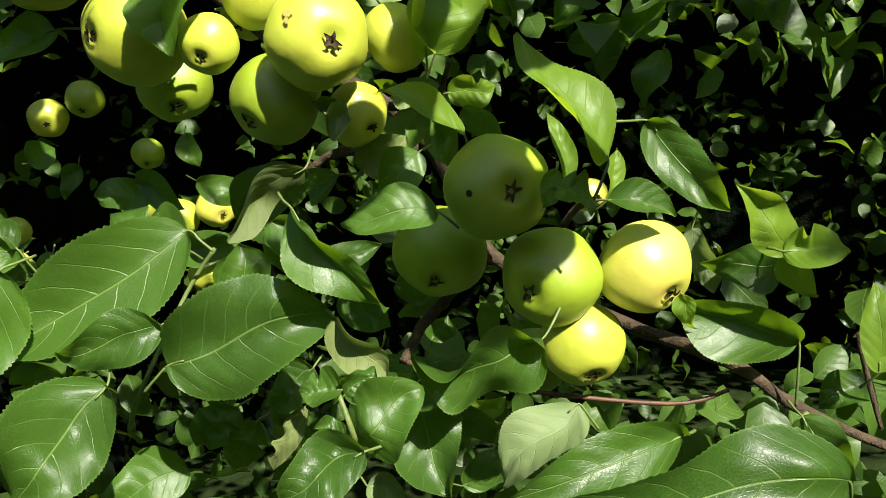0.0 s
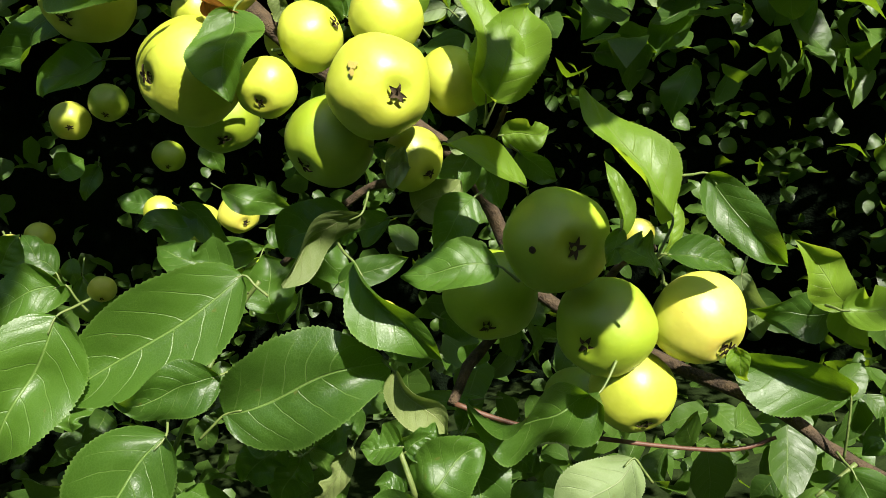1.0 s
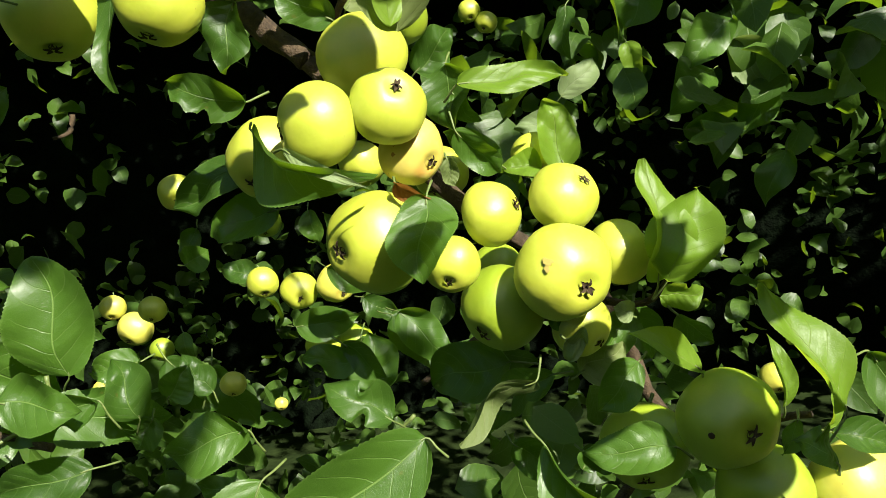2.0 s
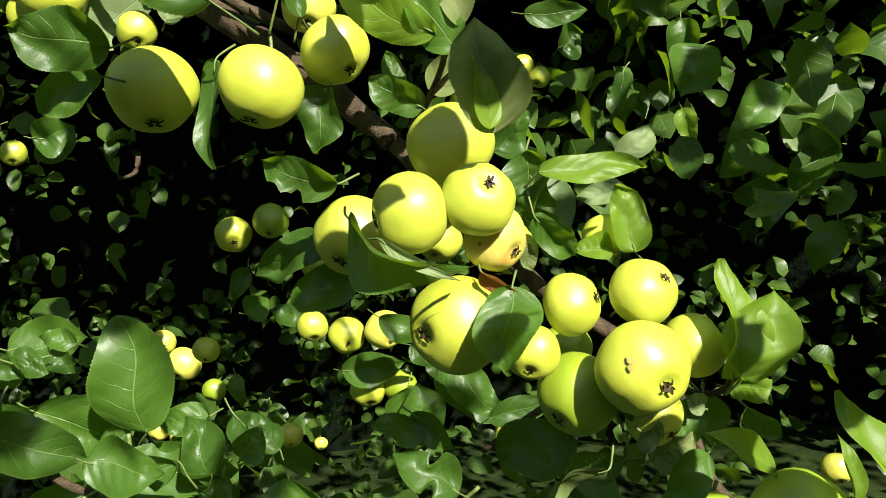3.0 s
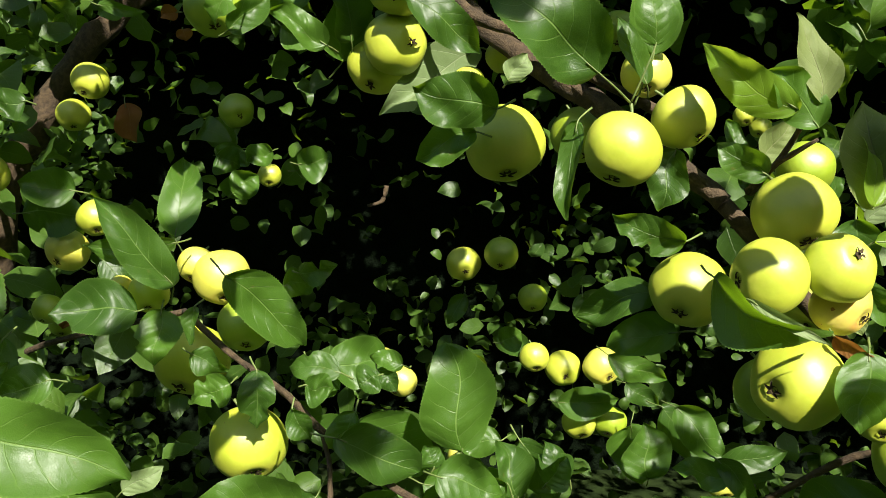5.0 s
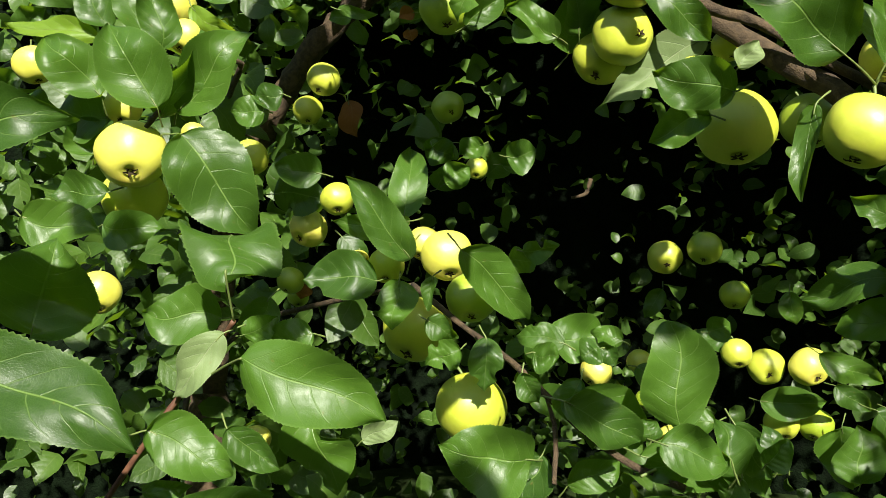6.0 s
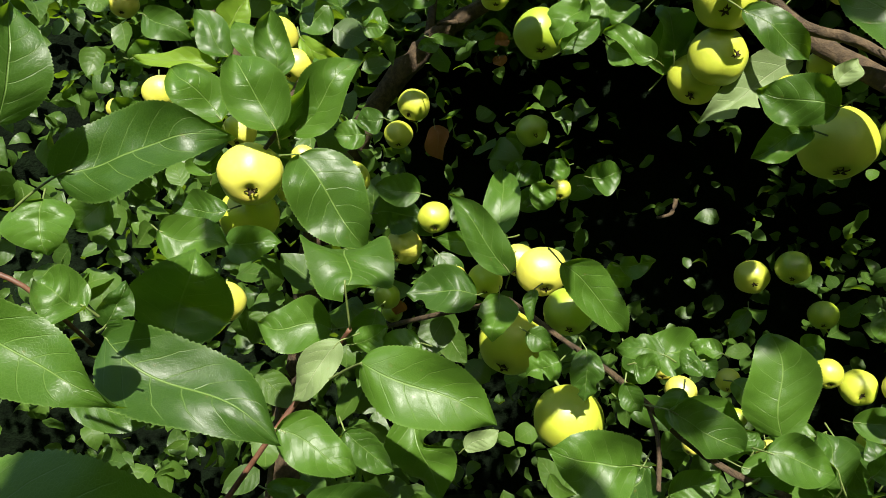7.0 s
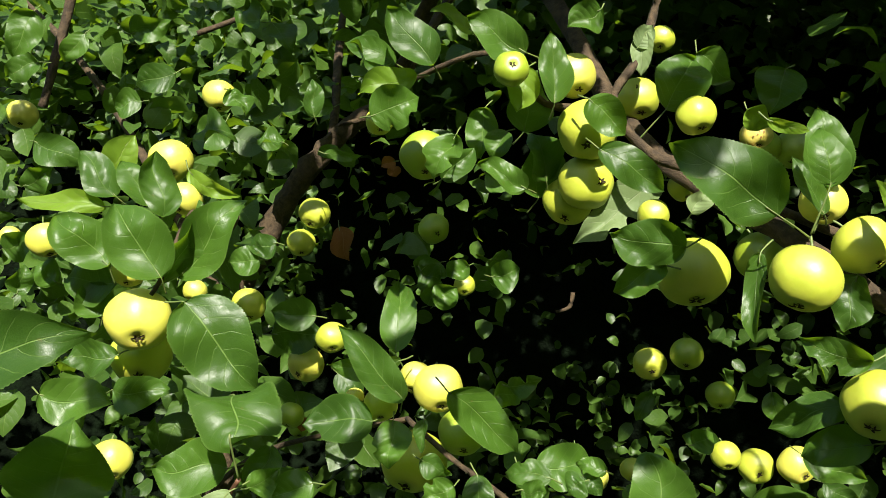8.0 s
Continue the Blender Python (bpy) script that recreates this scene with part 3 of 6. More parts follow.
twig(main_branch, [(-0.1728, 0.5172, 1.7663), (-0.1502, 0.4921, 1.7805)], 0.0020, 0.0013, "bark")
twig(main_branch, [(0.2418, 0.5190, 1.3596), (0.2266, 0.5186, 1.3693), (0.2306, 0.5116, 1.3093)], 0.0020, 0.0015, "bark")
apple((-0.3662, 0.5186, 1.7909), 0.0306, (0.1575, -0.4808, -0.8625), 0.50)
apple((-0.2759, 0.4841, 1.7809), 0.0266, (-0.3109, -0.3986, -0.8628), 0.60)
apple((-0.2345, 0.5204, 1.8020), 0.0233, (0.5361, -0.4213, -0.7315), 0.60)
apple((-0.2612, 0.5608, 1.8400), 0.0191, (0.0732, -0.6724, -0.7365), 0.80)
apple((-0.4117, 0.5961, 1.8466), 0.0151, (0.2873, -0.6186, -0.7313), 0.50)
apple((-0.1464, 0.5724, 1.7613), 0.0208, (-0.1596, -0.6936, -0.7024), 0.30)
apple((-0.1627, 0.5101, 1.7318), 0.0283, (0.2701, -0.5830, -0.7663), 0.50)
apple((-0.1843, 0.4594, 1.6940), 0.0247, (-0.9230, -0.3819, -0.0481), 0.55)
apple((-0.1424, 0.4622, 1.6989), 0.0221, (0.4614, -0.7231, 0.5141), 0.60)
apple((-0.1373, 0.4893, 1.6709), 0.0209, (0.7170, -0.5487, -0.4299), 1.00, "rot")
apple((-0.2335, 0.5121, 1.6781), 0.0275, (-0.2857, -0.7744, -0.5646), 0.40)
apple((-0.1842, 0.5577, 1.6654), 0.0166, (-0.2502, -0.7203, -0.6470), 0.50)
apple((-0.1653, 0.4772, 1.6203), 0.0305, (-0.6816, -0.7313, -0.0235), 0.35)
apple((-0.1191, 0.4620, 1.6034), 0.0165, (-0.1383, -0.8270, -0.5450), 0.50)
apple((-0.0933, 0.4775, 1.6282), 0.0195, (0.9329, -0.2756, 0.2319), 0.50)
apple((-0.0500, 0.4789, 1.6318), 0.0206, (0.6976, -0.4520, 0.5559), 0.60)
apple((-0.0654, 0.6026, 1.6522), 0.0170, (0.1908, -0.6730, -0.7147), 0.40)
apple((-0.0556, 0.4495, 1.5933), 0.0273, (0.4679, -0.8486, -0.2470), 0.55, "rus")
apple((-0.0199, 0.4975, 1.5924), 0.0204, (0.8593, -0.0527, 0.5088), 0.40)
apple((-0.0947, 0.4837, 1.5689), 0.0260, (-0.5762, -0.6667, -0.4728), 0.25)
apple((-0.0486, 0.4831, 1.5519), 0.0185, (0.5903, -0.5742, -0.5673), 0.50)
apple((-0.1001, 0.5562, 1.5803), 0.0178, (0.0102, -0.7099, -0.7043), 0.30)
apple((-0.1777, 0.5492, 1.5970), 0.0245, (0.1389, -0.6615, -0.7370), 0.30)
apple((-0.1376, 0.6154, 1.6477), 0.0212, (-0.3027, -0.6938, -0.6535), 0.50)
apple((0.0253, 0.4487, 1.4989), 0.0280, (0.3044, -0.9499, -0.0717), 0.10, "spot")
apple((-0.0168, 0.5042, 1.4629), 0.0286, (-0.1720, -0.7852, -0.5949), 0.10)
apple((0.0463, 0.4729, 1.4421), 0.0283, (-0.5384, -0.8323, -0.1318), 0.20)
apple((0.1004, 0.4828, 1.4367), 0.0273, (0.4211, -0.6507, -0.6318), 0.70)
apple((0.0584, 0.4889, 1.3967), 0.0252, (0.1337, -0.6627, -0.7369), 0.35)
apple((0.0275, 0.5486, 1.3732), 0.0229, (-0.3056, -0.6935, -0.6524), 0.30)
apple((0.0834, 0.5704, 1.4759), 0.0115, (-0.0242, -0.6899, -0.7235), 0.70)
leaf(main_branch, (-0.0064, 0.4296, 1.4928), (-0.0573, 0.4247, 1.4974), (0.1263, -0.8636, 0.4881), 0.0277, fold=0.15, bow=0.05)
leaf(main_branch, (-0.0774, 0.4125, 1.5085), (-0.0368, 0.4098, 1.4507), (-0.2407, -0.9628, -0.1231), 0.0256, fold=0.55, bow=0.12)
leaf(main_branch, (-0.0689, 0.4955, 1.5197), (-0.1074, 0.5102, 1.5070), (-0.3967, -0.9035, 0.1626), 0.0228, fold=0.15, bow=0.05, bites=1)
leaf(main_branch, (-0.0796, 0.4637, 1.5269), (-0.1286, 0.4543, 1.4928), (0.4859, -0.7170, -0.4997), 0.0256, fold=0.15, bow=-0.10, look_of="under")
leaf(main_branch, (-0.0674, 0.4165, 1.4490), (-0.0445, 0.4144, 1.4127), (-0.2060, -0.9757, -0.0751), 0.0235, fold=0.50, bow=0.10, look_of="under")
leaf(main_branch, (-0.1111, 0.6115, 1.4280), (-0.0760, 0.6117, 1.3989), (0.1203, -0.9686, 0.2177), 0.0309, fold=0.15, bow=0.05)
leaf(main_branch, (0.0359, 0.4390, 1.4157), (-0.0347, 0.4315, 1.4161), (0.0821, -0.8082, -0.5832), 0.0493, fold=0.30, bow=0.05)
leaf(main_branch, (0.0833, 0.4313, 1.5041), (0.0502, 0.4406, 1.5773), (0.6616, -0.7231, 0.1984), 0.0330, fold=0.15, bow=0.05, twist=15, look_of="young")
leaf(main_branch, (0.0721, 0.4147, 1.4818), (0.0539, 0.4149, 1.4989), (0.5553, -0.5824, 0.5937), 0.0289, fold=0.15, bow=0.05, bites=1)
leaf(main_branch, (0.0567, 0.4259, 1.5041), (0.0465, 0.4226, 1.4859), (0.1742, -0.9813, 0.0812), 0.0116, fold=0.15, bow=0.05)
leaf(main_branch, (0.0632, 0.4757, 1.4913), (0.0605, 0.4808, 1.5350), (0.4477, -0.8846, 0.1307), 0.0125, fold=0.15, bow=0.10, look_of="young")
leaf(main_branch, (0.0824, 0.4663, 1.4804), (0.0927, 0.4707, 1.5080), (0.5512, -0.8315, -0.0694), 0.0138, fold=0.15, bow=0.15, look_of="young")
leaf(main_branch, (0.0824, 0.4563, 1.4818), (0.1171, 0.4581, 1.4664), (0.2816, -0.7903, 0.5442), 0.0216, fold=0.30, bow=0.05)
leaf(main_branch, (-0.0021, 0.4721, 1.5761), (-0.0013, 0.4832, 1.6481), (0.6192, -0.7771, 0.1126), 0.0307, fold=0.15, bow=0.05, look_of="young", node=(-0.0053, 0.4820, 1.5640))
leaf(main_branch, (0.0028, 0.4727, 1.5760), (0.0297, 0.4842, 1.6272), (0.2108, -0.9716, 0.1078), 0.0416, fold=0.15, bow=0.05, look_of="young", node=(-0.0053, 0.4820, 1.5640))
leaf(main_branch, (0.1129, 0.4789, 1.5197), (0.1479, 0.4677, 1.4622), (-0.2398, -0.9702, -0.0354), 0.0275, fold=0.15, bow=0.08, node=(0.0921, 0.4615, 1.5226))
leaf(main_branch, (0.1832, 0.4864, 1.4341), (0.1557, 0.4683, 1.4752), (0.1876, -0.9389, -0.2885), 0.0275, fold=0.15, bow=0.05, look_of="young")
leaf(main_branch, (0.1682, 0.4521, 1.4398), (0.2012, 0.4452, 1.4369), (-0.1512, -0.8941, 0.4217), 0.0245, fold=0.15, bow=0.05, look_of="young", bites=1)
leaf(main_branch, (0.1931, 0.5213, 1.4205), (0.1394, 0.5160, 1.4237), (0.0802, -0.9651, -0.2493), 0.0298, fold=0.15, bow=0.05)
leaf(main_branch, (0.1825, 0.5009, 1.4288), (0.1985, 0.4991, 1.3999), (-0.5737, -0.7738, -0.2686), 0.0192, fold=0.15, bow=0.05, look_of="young")
leaf(main_branch, (0.1801, 0.4828, 1.3814), (0.1132, 0.4805, 1.4200), (-0.1752, -0.9163, -0.3601), 0.0393, fold=0.30, bow=0.05, node=(0.1755, 0.4894, 1.3397))
leaf(main_branch, (0.0130, 0.4459, 1.5289), (-0.0266, 0.4326, 1.5587), (0.3697, -0.6775, 0.6359), 0.0194, fold=0.30, bow=0.05, look_of="young")
leaf(main_branch, (-0.0117, 0.5355, 1.5479), (-0.0034, 0.5317, 1.5103), (0.2375, -0.9517, -0.1946), 0.0223, fold=0.2, bow=0.08)
leaf(main_branch, (-0.0144, 0.5153, 1.5513), (-0.0392, 0.5085, 1.5174), (-0.1192, -0.9921, -0.0381), 0.0242, fold=0.2, bow=0.08)
leaf(main_branch, (0.0030, 0.5179, 1.5569), (0.0328, 0.5208, 1.5551), (0.0739, -0.9443, -0.3208), 0.0229, fold=0.15, bow=0.05, look_of="young", bites=1)
leaf(main_branch, (0.0116, 0.5074, 1.5464), (0.0322, 0.5070, 1.5256), (-0.3588, -0.8688, -0.3412), 0.0196, fold=0.15, bow=0.05)
leaf(main_branch, (-0.0529, 0.4897, 1.5206), (-0.0236, 0.4945, 1.5348), (0.2360, -0.9588, -0.1583), 0.0305, fold=0.15, bow=0.05, look_of="under")
leaf(main_branch, (0.1407, 0.5392, 1.4467), (0.1470, 0.5346, 1.4039), (-0.5026, -0.8644, 0.0175), 0.0230, fold=0.15, bow=0.05, look_of="pale")
leaf(main_branch, (0.2267, 0.4960, 1.3507), (0.2343, 0.5033, 1.4029), (-0.0327, -0.9894, 0.1415), 0.0248, fold=0.15, bow=0.05, look_of="young")
leaf(main_branch, (0.2367, 0.5356, 1.3344), (0.2017, 0.5303, 1.3210), (-0.1053, -0.7973, 0.5943), 0.0256, fold=0.15, bow=0.05, node=(0.2430, 0.5437, 1.2956))
leaf(main_branch, (0.1166, 0.4727, 1.4210), (0.1204, 0.4705, 1.3994), (-0.6100, -0.7919, -0.0268), 0.0132, fold=0.15, bow=0.05, look_of="young")
leaf(main_branch, (-0.0342, 0.5434, 1.3842), (-0.1027, 0.5367, 1.3886), (0.1148, -0.7023, 0.7026), 0.0132, fold=0.15, bow=0.05)
leaf(main_branch, (-0.1270, 0.4557, 1.6462), (-0.1347, 0.4421, 1.5977), (0.0350, -0.9638, 0.2644), 0.0382, fold=0.12, bow=0.05)
leaf(main_branch, (-0.2354, 0.4921, 1.7152), (-0.2846, 0.4855, 1.7339), (0.0401, -0.9703, -0.2384), 0.0303, fold=0.30, bow=0.05, bites=1)
leaf(main_branch, (-0.2189, 0.4453, 1.6961), (-0.1568, 0.4274, 1.6565), (-0.4671, -0.8040, -0.3680), 0.0383, fold=0.50, bow=0.10)
leaf(main_branch, (-0.1991, 0.4333, 1.6833), (-0.1551, 0.4200, 1.6570), (-0.2119, -0.9677, 0.1365), 0.0080, fold=0.15, bow=0.10, look_of="pale")
leaf(main_branch, (-0.2564, 0.5280, 1.6741), (-0.3192, 0.5451, 1.6523), (-0.3288, -0.9168, 0.2268), 0.0318, fold=0.15, bow=0.05)
leaf(main_branch, (-0.2418, 0.5322, 1.6432), (-0.2961, 0.5416, 1.6300), (-0.2544, -0.8663, 0.4300), 0.0354, fold=0.15, bow=0.05)
leaf(main_branch, (-0.1080, 0.5324, 1.7080), (-0.0363, 0.5446, 1.7036), (0.1759, -0.8570, 0.4844), 0.0223, fold=0.15, bow=0.05, look_of="young", node=(-0.1189, 0.5417, 1.6983))
leaf(main_branch, (-0.1274, 0.4409, 1.7363), (-0.1319, 0.4369, 1.8004), (0.0928, -0.9942, -0.0545), 0.0421, fold=0.15, bow=0.10, look_of="under", petiole=False)
leaf(main_branch, (-0.1289, 0.4306, 1.7383), (-0.1411, 0.4444, 1.7906), (0.7160, -0.6149, 0.3305), 0.0201, fold=0.15, bow=0.05, look_of="young", petiole=False)
leaf(main_branch, (-0.1616, 0.4899, 1.8008), (-0.2227, 0.4841, 1.8463), (-0.1149, -0.9545, -0.2752), 0.0312, fold=0.20, bow=0.05, look_of="young")
leaf(main_branch, (-0.1498, 0.4906, 1.7883), (-0.1781, 0.4902, 1.8300), (0.1469, -0.9850, 0.0901), 0.0306, fold=0.15, bow=0.05, node=(-0.1574, 0.5020, 1.7924))
leaf(main_branch, (-0.1474, 0.4927, 1.8034), (-0.1589, 0.4977, 1.8666), (0.3420, -0.9300, 0.1349), 0.0237, fold=0.15, bow=0.05, look_of="under")
leaf(main_branch, (-0.1157, 0.5532, 1.7233), (-0.1157, 0.5481, 1.6773), (-0.3614, -0.9268, 0.1018), 0.0359, fold=0.15, bow=0.05)
leaf(main_branch, (-0.1145, 0.5514, 1.7052), (-0.0976, 0.5518, 1.6822), (-0.2435, -0.9498, -0.1965), 0.0171, fold=0.15, bow=0.05)
leaf(main_branch, (-0.1139, 0.5383, 1.6785), (-0.0885, 0.5597, 1.6459), (0.0563, -0.8556, -0.5145), 0.0231, fold=0.15, bow=0.05)
leaf(main_branch, (-0.3574, 0.4564, 1.8124), (-0.4112, 0.4366, 1.8295), (0.2350, -0.9162, -0.3245), 0.0417, fold=0.15, bow=0.05)
leaf(main_branch, (-0.3781, 0.4779, 1.7989), (-0.4217, 0.4671, 1.7812), (0.2117, -0.9746, 0.0733), 0.0307, fold=0.15, bow=0.05)
leaf(main_branch, (-0.2871, 0.4504, 1.8299), (-0.3523, 0.4143, 1.8908), (0.4027, -0.9089, -0.1084), 0.0537, fold=0.12, bow=0.05, node=(-0.2692, 0.4740, 1.8117))
leaf(main_branch, (-0.3070, 0.4932, 1.8028), (-0.3195, 0.4840, 1.7337), (-0.4106, -0.8910, 0.1935), 0.0203, fold=0.15, bow=0.05)
leaf(main_branch, (-0.2401, 0.5152, 1.7792), (-0.2544, 0.5081, 1.7365), (-0.1732, -0.9608, 0.2164), 0.0353, fold=0.15, bow=0.05)
leaf(main_branch, (-0.2520, 0.4887, 1.8506), (-0.2542, 0.4926, 1.8965), (0.2994, -0.9494, 0.0952), 0.0311, fold=0.15, bow=0.05, node=(-0.2693, 0.4939, 1.8143))
leaf(main_branch, (-0.1786, 0.5158, 1.7582), (-0.2124, 0.5109, 1.7811), (-0.0905, -0.9382, -0.3342), 0.0264, fold=0.15, bow=0.05)
leaf(main_branch, (-0.1962, 0.5337, 1.7698), (-0.2035, 0.5351, 1.8000), (0.3524, -0.9272, 0.1269), 0.0171, fold=0.15, bow=0.05)
leaf(main_branch, (-0.1786, 0.5579, 1.7692), (-0.1557, 0.5655, 1.7994), (0.3894, -0.9190, -0.0620), 0.0265, fold=0.15, bow=0.05, look_of="under")
leaf(main_branch, (-0.0445, 0.5883, 1.6407), (-0.0543, 0.5948, 1.6914), (0.2214, -0.9612, 0.1646), 0.0327, fold=0.15, bow=0.05, look_of="young")
leaf(main_branch, (-0.0605, 0.5864, 1.6423), (-0.0899, 0.5836, 1.6506), (0.2076, -0.8713, 0.4447), 0.0215, fold=0.15, bow=0.05, look_of="young")
leaf(main_branch, (-0.0897, 0.5785, 1.6501), (-0.1262, 0.5780, 1.6795), (0.2170, -0.9426, 0.2537), 0.0233, fold=0.15, bow=0.05)
leaf(main_branch, (-0.1436, 0.6029, 1.7245), (-0.1130, 0.6114, 1.7524), (0.3505, -0.9309, -0.1027), 0.0329, fold=0.15, bow=0.05)
leaf(main_branch, (-0.0975, 0.5319, 1.5196), (-0.1594, 0.5515, 1.5025), (-0.3704, -0.8533, 0.3670), 0.0449, fold=0.15, bow=0.05)
leaf(main_branch, (-0.1829, 0.5208, 1.4900), (-0.2266, 0.5198, 1.5223), (0.3421, -0.8322, 0.4362), 0.0331, fold=0.15, bow=0.05, bites=1)
leaf(main_branch, (-0.1810, 0.6004, 1.7416), (-0.1942, 0.6027, 1.7684), (0.3910, -0.8803, 0.2686), 0.0159, fold=0.15, bow=0.05)
leaf(main_branch, (-0.1208, 0.5251, 1.6624), (-0.1177, 0.5226, 1.6436), (-0.2429, -0.9663, 0.0852), 0.0133, fold=0.15, bow=0.05, look_of="under")
leaf(main_branch, (-0.1454, 0.4643, 1.6545), (-0.1240, 0.4555, 1.6442), (-0.4937, -0.8011, -0.3383), 0.0144, fold=0.50, bow=0.05, look_of="dry")
leaf(main_branch, (-0.0170, 0.4918, 1.5523), (-0.0283, 0.4913, 1.5592), (0.2116, -0.9360, 0.2812), 0.0141, fold=0.15, bow=0.05, look_of="pale")
leaf(main_branch, (-0.0171, 0.4876, 1.5248), (-0.0448, 0.4796, 1.4978), (-0.0731, -0.9942, 0.0790), 0.0270, fold=0.2, bow=0.06)
leaf(main_branch, (-0.0676, 0.4706, 1.5625), (-0.0498, 0.4713, 1.5530), (-0.1170, -0.9505, -0.2877), 0.0115, fold=0.15, bow=0.05)
leaf(main_branch, (-0.0596, 0.4555, 1.5532), (-0.0472, 0.4564, 1.5481), (-0.1022, -0.9039, -0.4154), 0.0255, fold=0.15, bow=0.05, look_of="pale")
leaf(main_branch, (-0.2546, 0.5401, 1.8508), (-0.2560, 0.5381, 1.9179), (0.2290, -0.9731, -0.0232), 0.0393, fold=0.15, bow=0.05, node=(-0.2702, 0.5459, 1.8148))
leaf(main_branch, (-0.2603, 0.5373, 1.8297), (-0.2785, 0.5267, 1.8796), (0.5408, -0.8410, 0.0175), 0.0211, fold=0.15, bow=0.05)
leaf(main_branch, (-0.2933, 0.5068, 1.9093), (-0.2644, 0.5226, 1.8975), (0.2045, -0.7984, -0.5664), 0.0125, fold=0.15, bow=0.05, look_of="young")
# two unseen leaves, added towards the sun to shade what hangs below
leaf(main_branch, (0.1293, 0.2650, 1.7452), (0.1016, 0.1956, 1.7047), (0.4657, -0.5775, 0.6706), 0.0550, fold=0.15, bow=0.05)
leaf(main_branch, (0.2424, 0.2290, 1.8128), (0.2123, 0.1767, 1.7887), (0.4657, -0.5775, 0.6706), 0.0550, fold=0.15, bow=0.05)

lower_branch = branch("leafy lower apple shoot with large dark green leaves")
twig(lower_branch, [(-0.2523, 0.5290, 1.3732), (-0.2304, 0.5147, 1.4029), (-0.1992, 0.5450, 1.4574), (-0.1714, 0.5412, 1.4851)], 0.0018, 0.0014, "green")
twig(lower_branch, [(-0.1297, 0.4370, 1.3428), (-0.0705, 0.4073, 1.3800), (-0.0627, 0.3897, 1.3947), (-0.0663, 0.3918, 1.4149)], 0.0020, 0.0013, "green")
twig(lower_branch, [(0.1821, 0.4894, 1.3352), (0.1561, 0.4848, 1.3198)], 0.0015, 0.0010, "green")
leaf(lower_branch, (-0.1478, 0.4480, 1.5045), (-0.2510, 0.4107, 1.4551), (0.2446, -0.9478, 0.2044), 0.0552, fold=0.22, bow=0.05, node=(-0.1363, 0.4495, 1.4905))
leaf(lower_branch, (-0.1590, 0.4128, 1.4380), (-0.0712, 0.4137, 1.4520), (-0.0111, -0.9910, 0.1338), 0.0585, fold=0.08, bow=0.05, shape="round", node=(-0.1769, 0.4164, 1.4249))
leaf(lower_branch, (-0.1544, 0.4071, 1.4610), (-0.2067, 0.3908, 1.4557), (0.3094, -0.9335, -0.1816), 0.0289, fold=0.10, bow=0.05)
leaf(lower_branch, (-0.1836, 0.3946, 1.4369), (-0.2305, 0.3638, 1.3917), (0.3264, -0.9037, 0.2771), 0.0504, fold=0.18, bow=0.05)
leaf(lower_branch, (-0.1942, 0.4824, 1.3554), (-0.2440, 0.4558, 1.3476), (0.3579, -0.8103, 0.4641), 0.0387, fold=0.15, bow=0.05)
leaf(lower_branch, (-0.0640, 0.3944, 1.3926), (-0.0275, 0.3905, 1.4124), (-0.1659, -0.9793, 0.1160), 0.0382, fold=0.22, bow=0.05, shape="cup")
leaf(lower_branch, (-0.0645, 0.3923, 1.4174), (-0.0851, 0.3904, 1.4196), (0.1383, -0.7965, 0.5886), 0.0206, fold=0.40, bow=0.05, bites=1)
leaf(lower_branch, (-0.0636, 0.3920, 1.4144), (-0.0466, 0.3950, 1.4239), (0.2408, -0.9620, -0.1288), 0.0177, fold=0.15, bow=0.05, bites=1)
leaf(lower_branch, (-0.0664, 0.3892, 1.3940), (-0.0812, 0.3885, 1.4008), (0.3151, -0.7294, 0.6072), 0.0162, fold=0.15, bow=0.05, bites=1)
leaf(lower_branch, (-0.0550, 0.3748, 1.3909), (-0.0951, 0.3591, 1.3797), (0.2587, -0.9028, 0.3434), 0.0329, fold=0.20, bow=0.05, shape="cup")
leaf(lower_branch, (-0.9157, 0.6804, 2.0014), (-0.9456, 0.6647, 2.0089), (0.4708, -0.5748, 0.6693), 0.0345, fold=0.15, bow=0.05)
leaf(lower_branch, (-0.8672, 0.7060, 1.9813), (-0.8232, 0.7291, 1.9724), (0.3964, -0.8701, -0.2930), 0.0155, fold=0.15, bow=0.05)
leaf(lower_branch, (-0.8164, 0.6189, 2.0125), (-0.8148, 0.6185, 2.0583), (0.7167, -0.6967, -0.0315), 0.0253, fold=0.15, bow=0.05)
leaf(lower_branch, (-0.8503, 0.6011, 2.0201), (-0.8214, 0.6159, 2.0256), (0.2456, -0.7196, 0.6495), 0.0289, fold=0.15, bow=0.05)
leaf(lower_branch, (-0.9512, 0.5494, 1.9952), (-0.9061, 0.5726, 2.0033), (0.2508, -0.7154, 0.6521), 0.0620, fold=0.15, bow=0.05)
leaf(lower_branch, (-0.9041, 0.5723, 2.0532), (-0.8897, 0.5806, 2.0212), (0.8123, -0.5379, 0.2256), 0.0320, fold=0.15, bow=0.05)
leaf(lower_branch, (-0.6543, 0.5335, 2.0272), (-0.6883, 0.5150, 2.0578), (0.7153, -0.4851, 0.5029), 0.0376, fold=0.15, bow=0.05)
leaf(lower_branch, (-0.6169, 0.5562, 1.9053), (-0.5838, 0.5725, 1.9351), (0.6112, -0.7438, -0.2704), 0.0268, fold=0.50, bow=0.05)
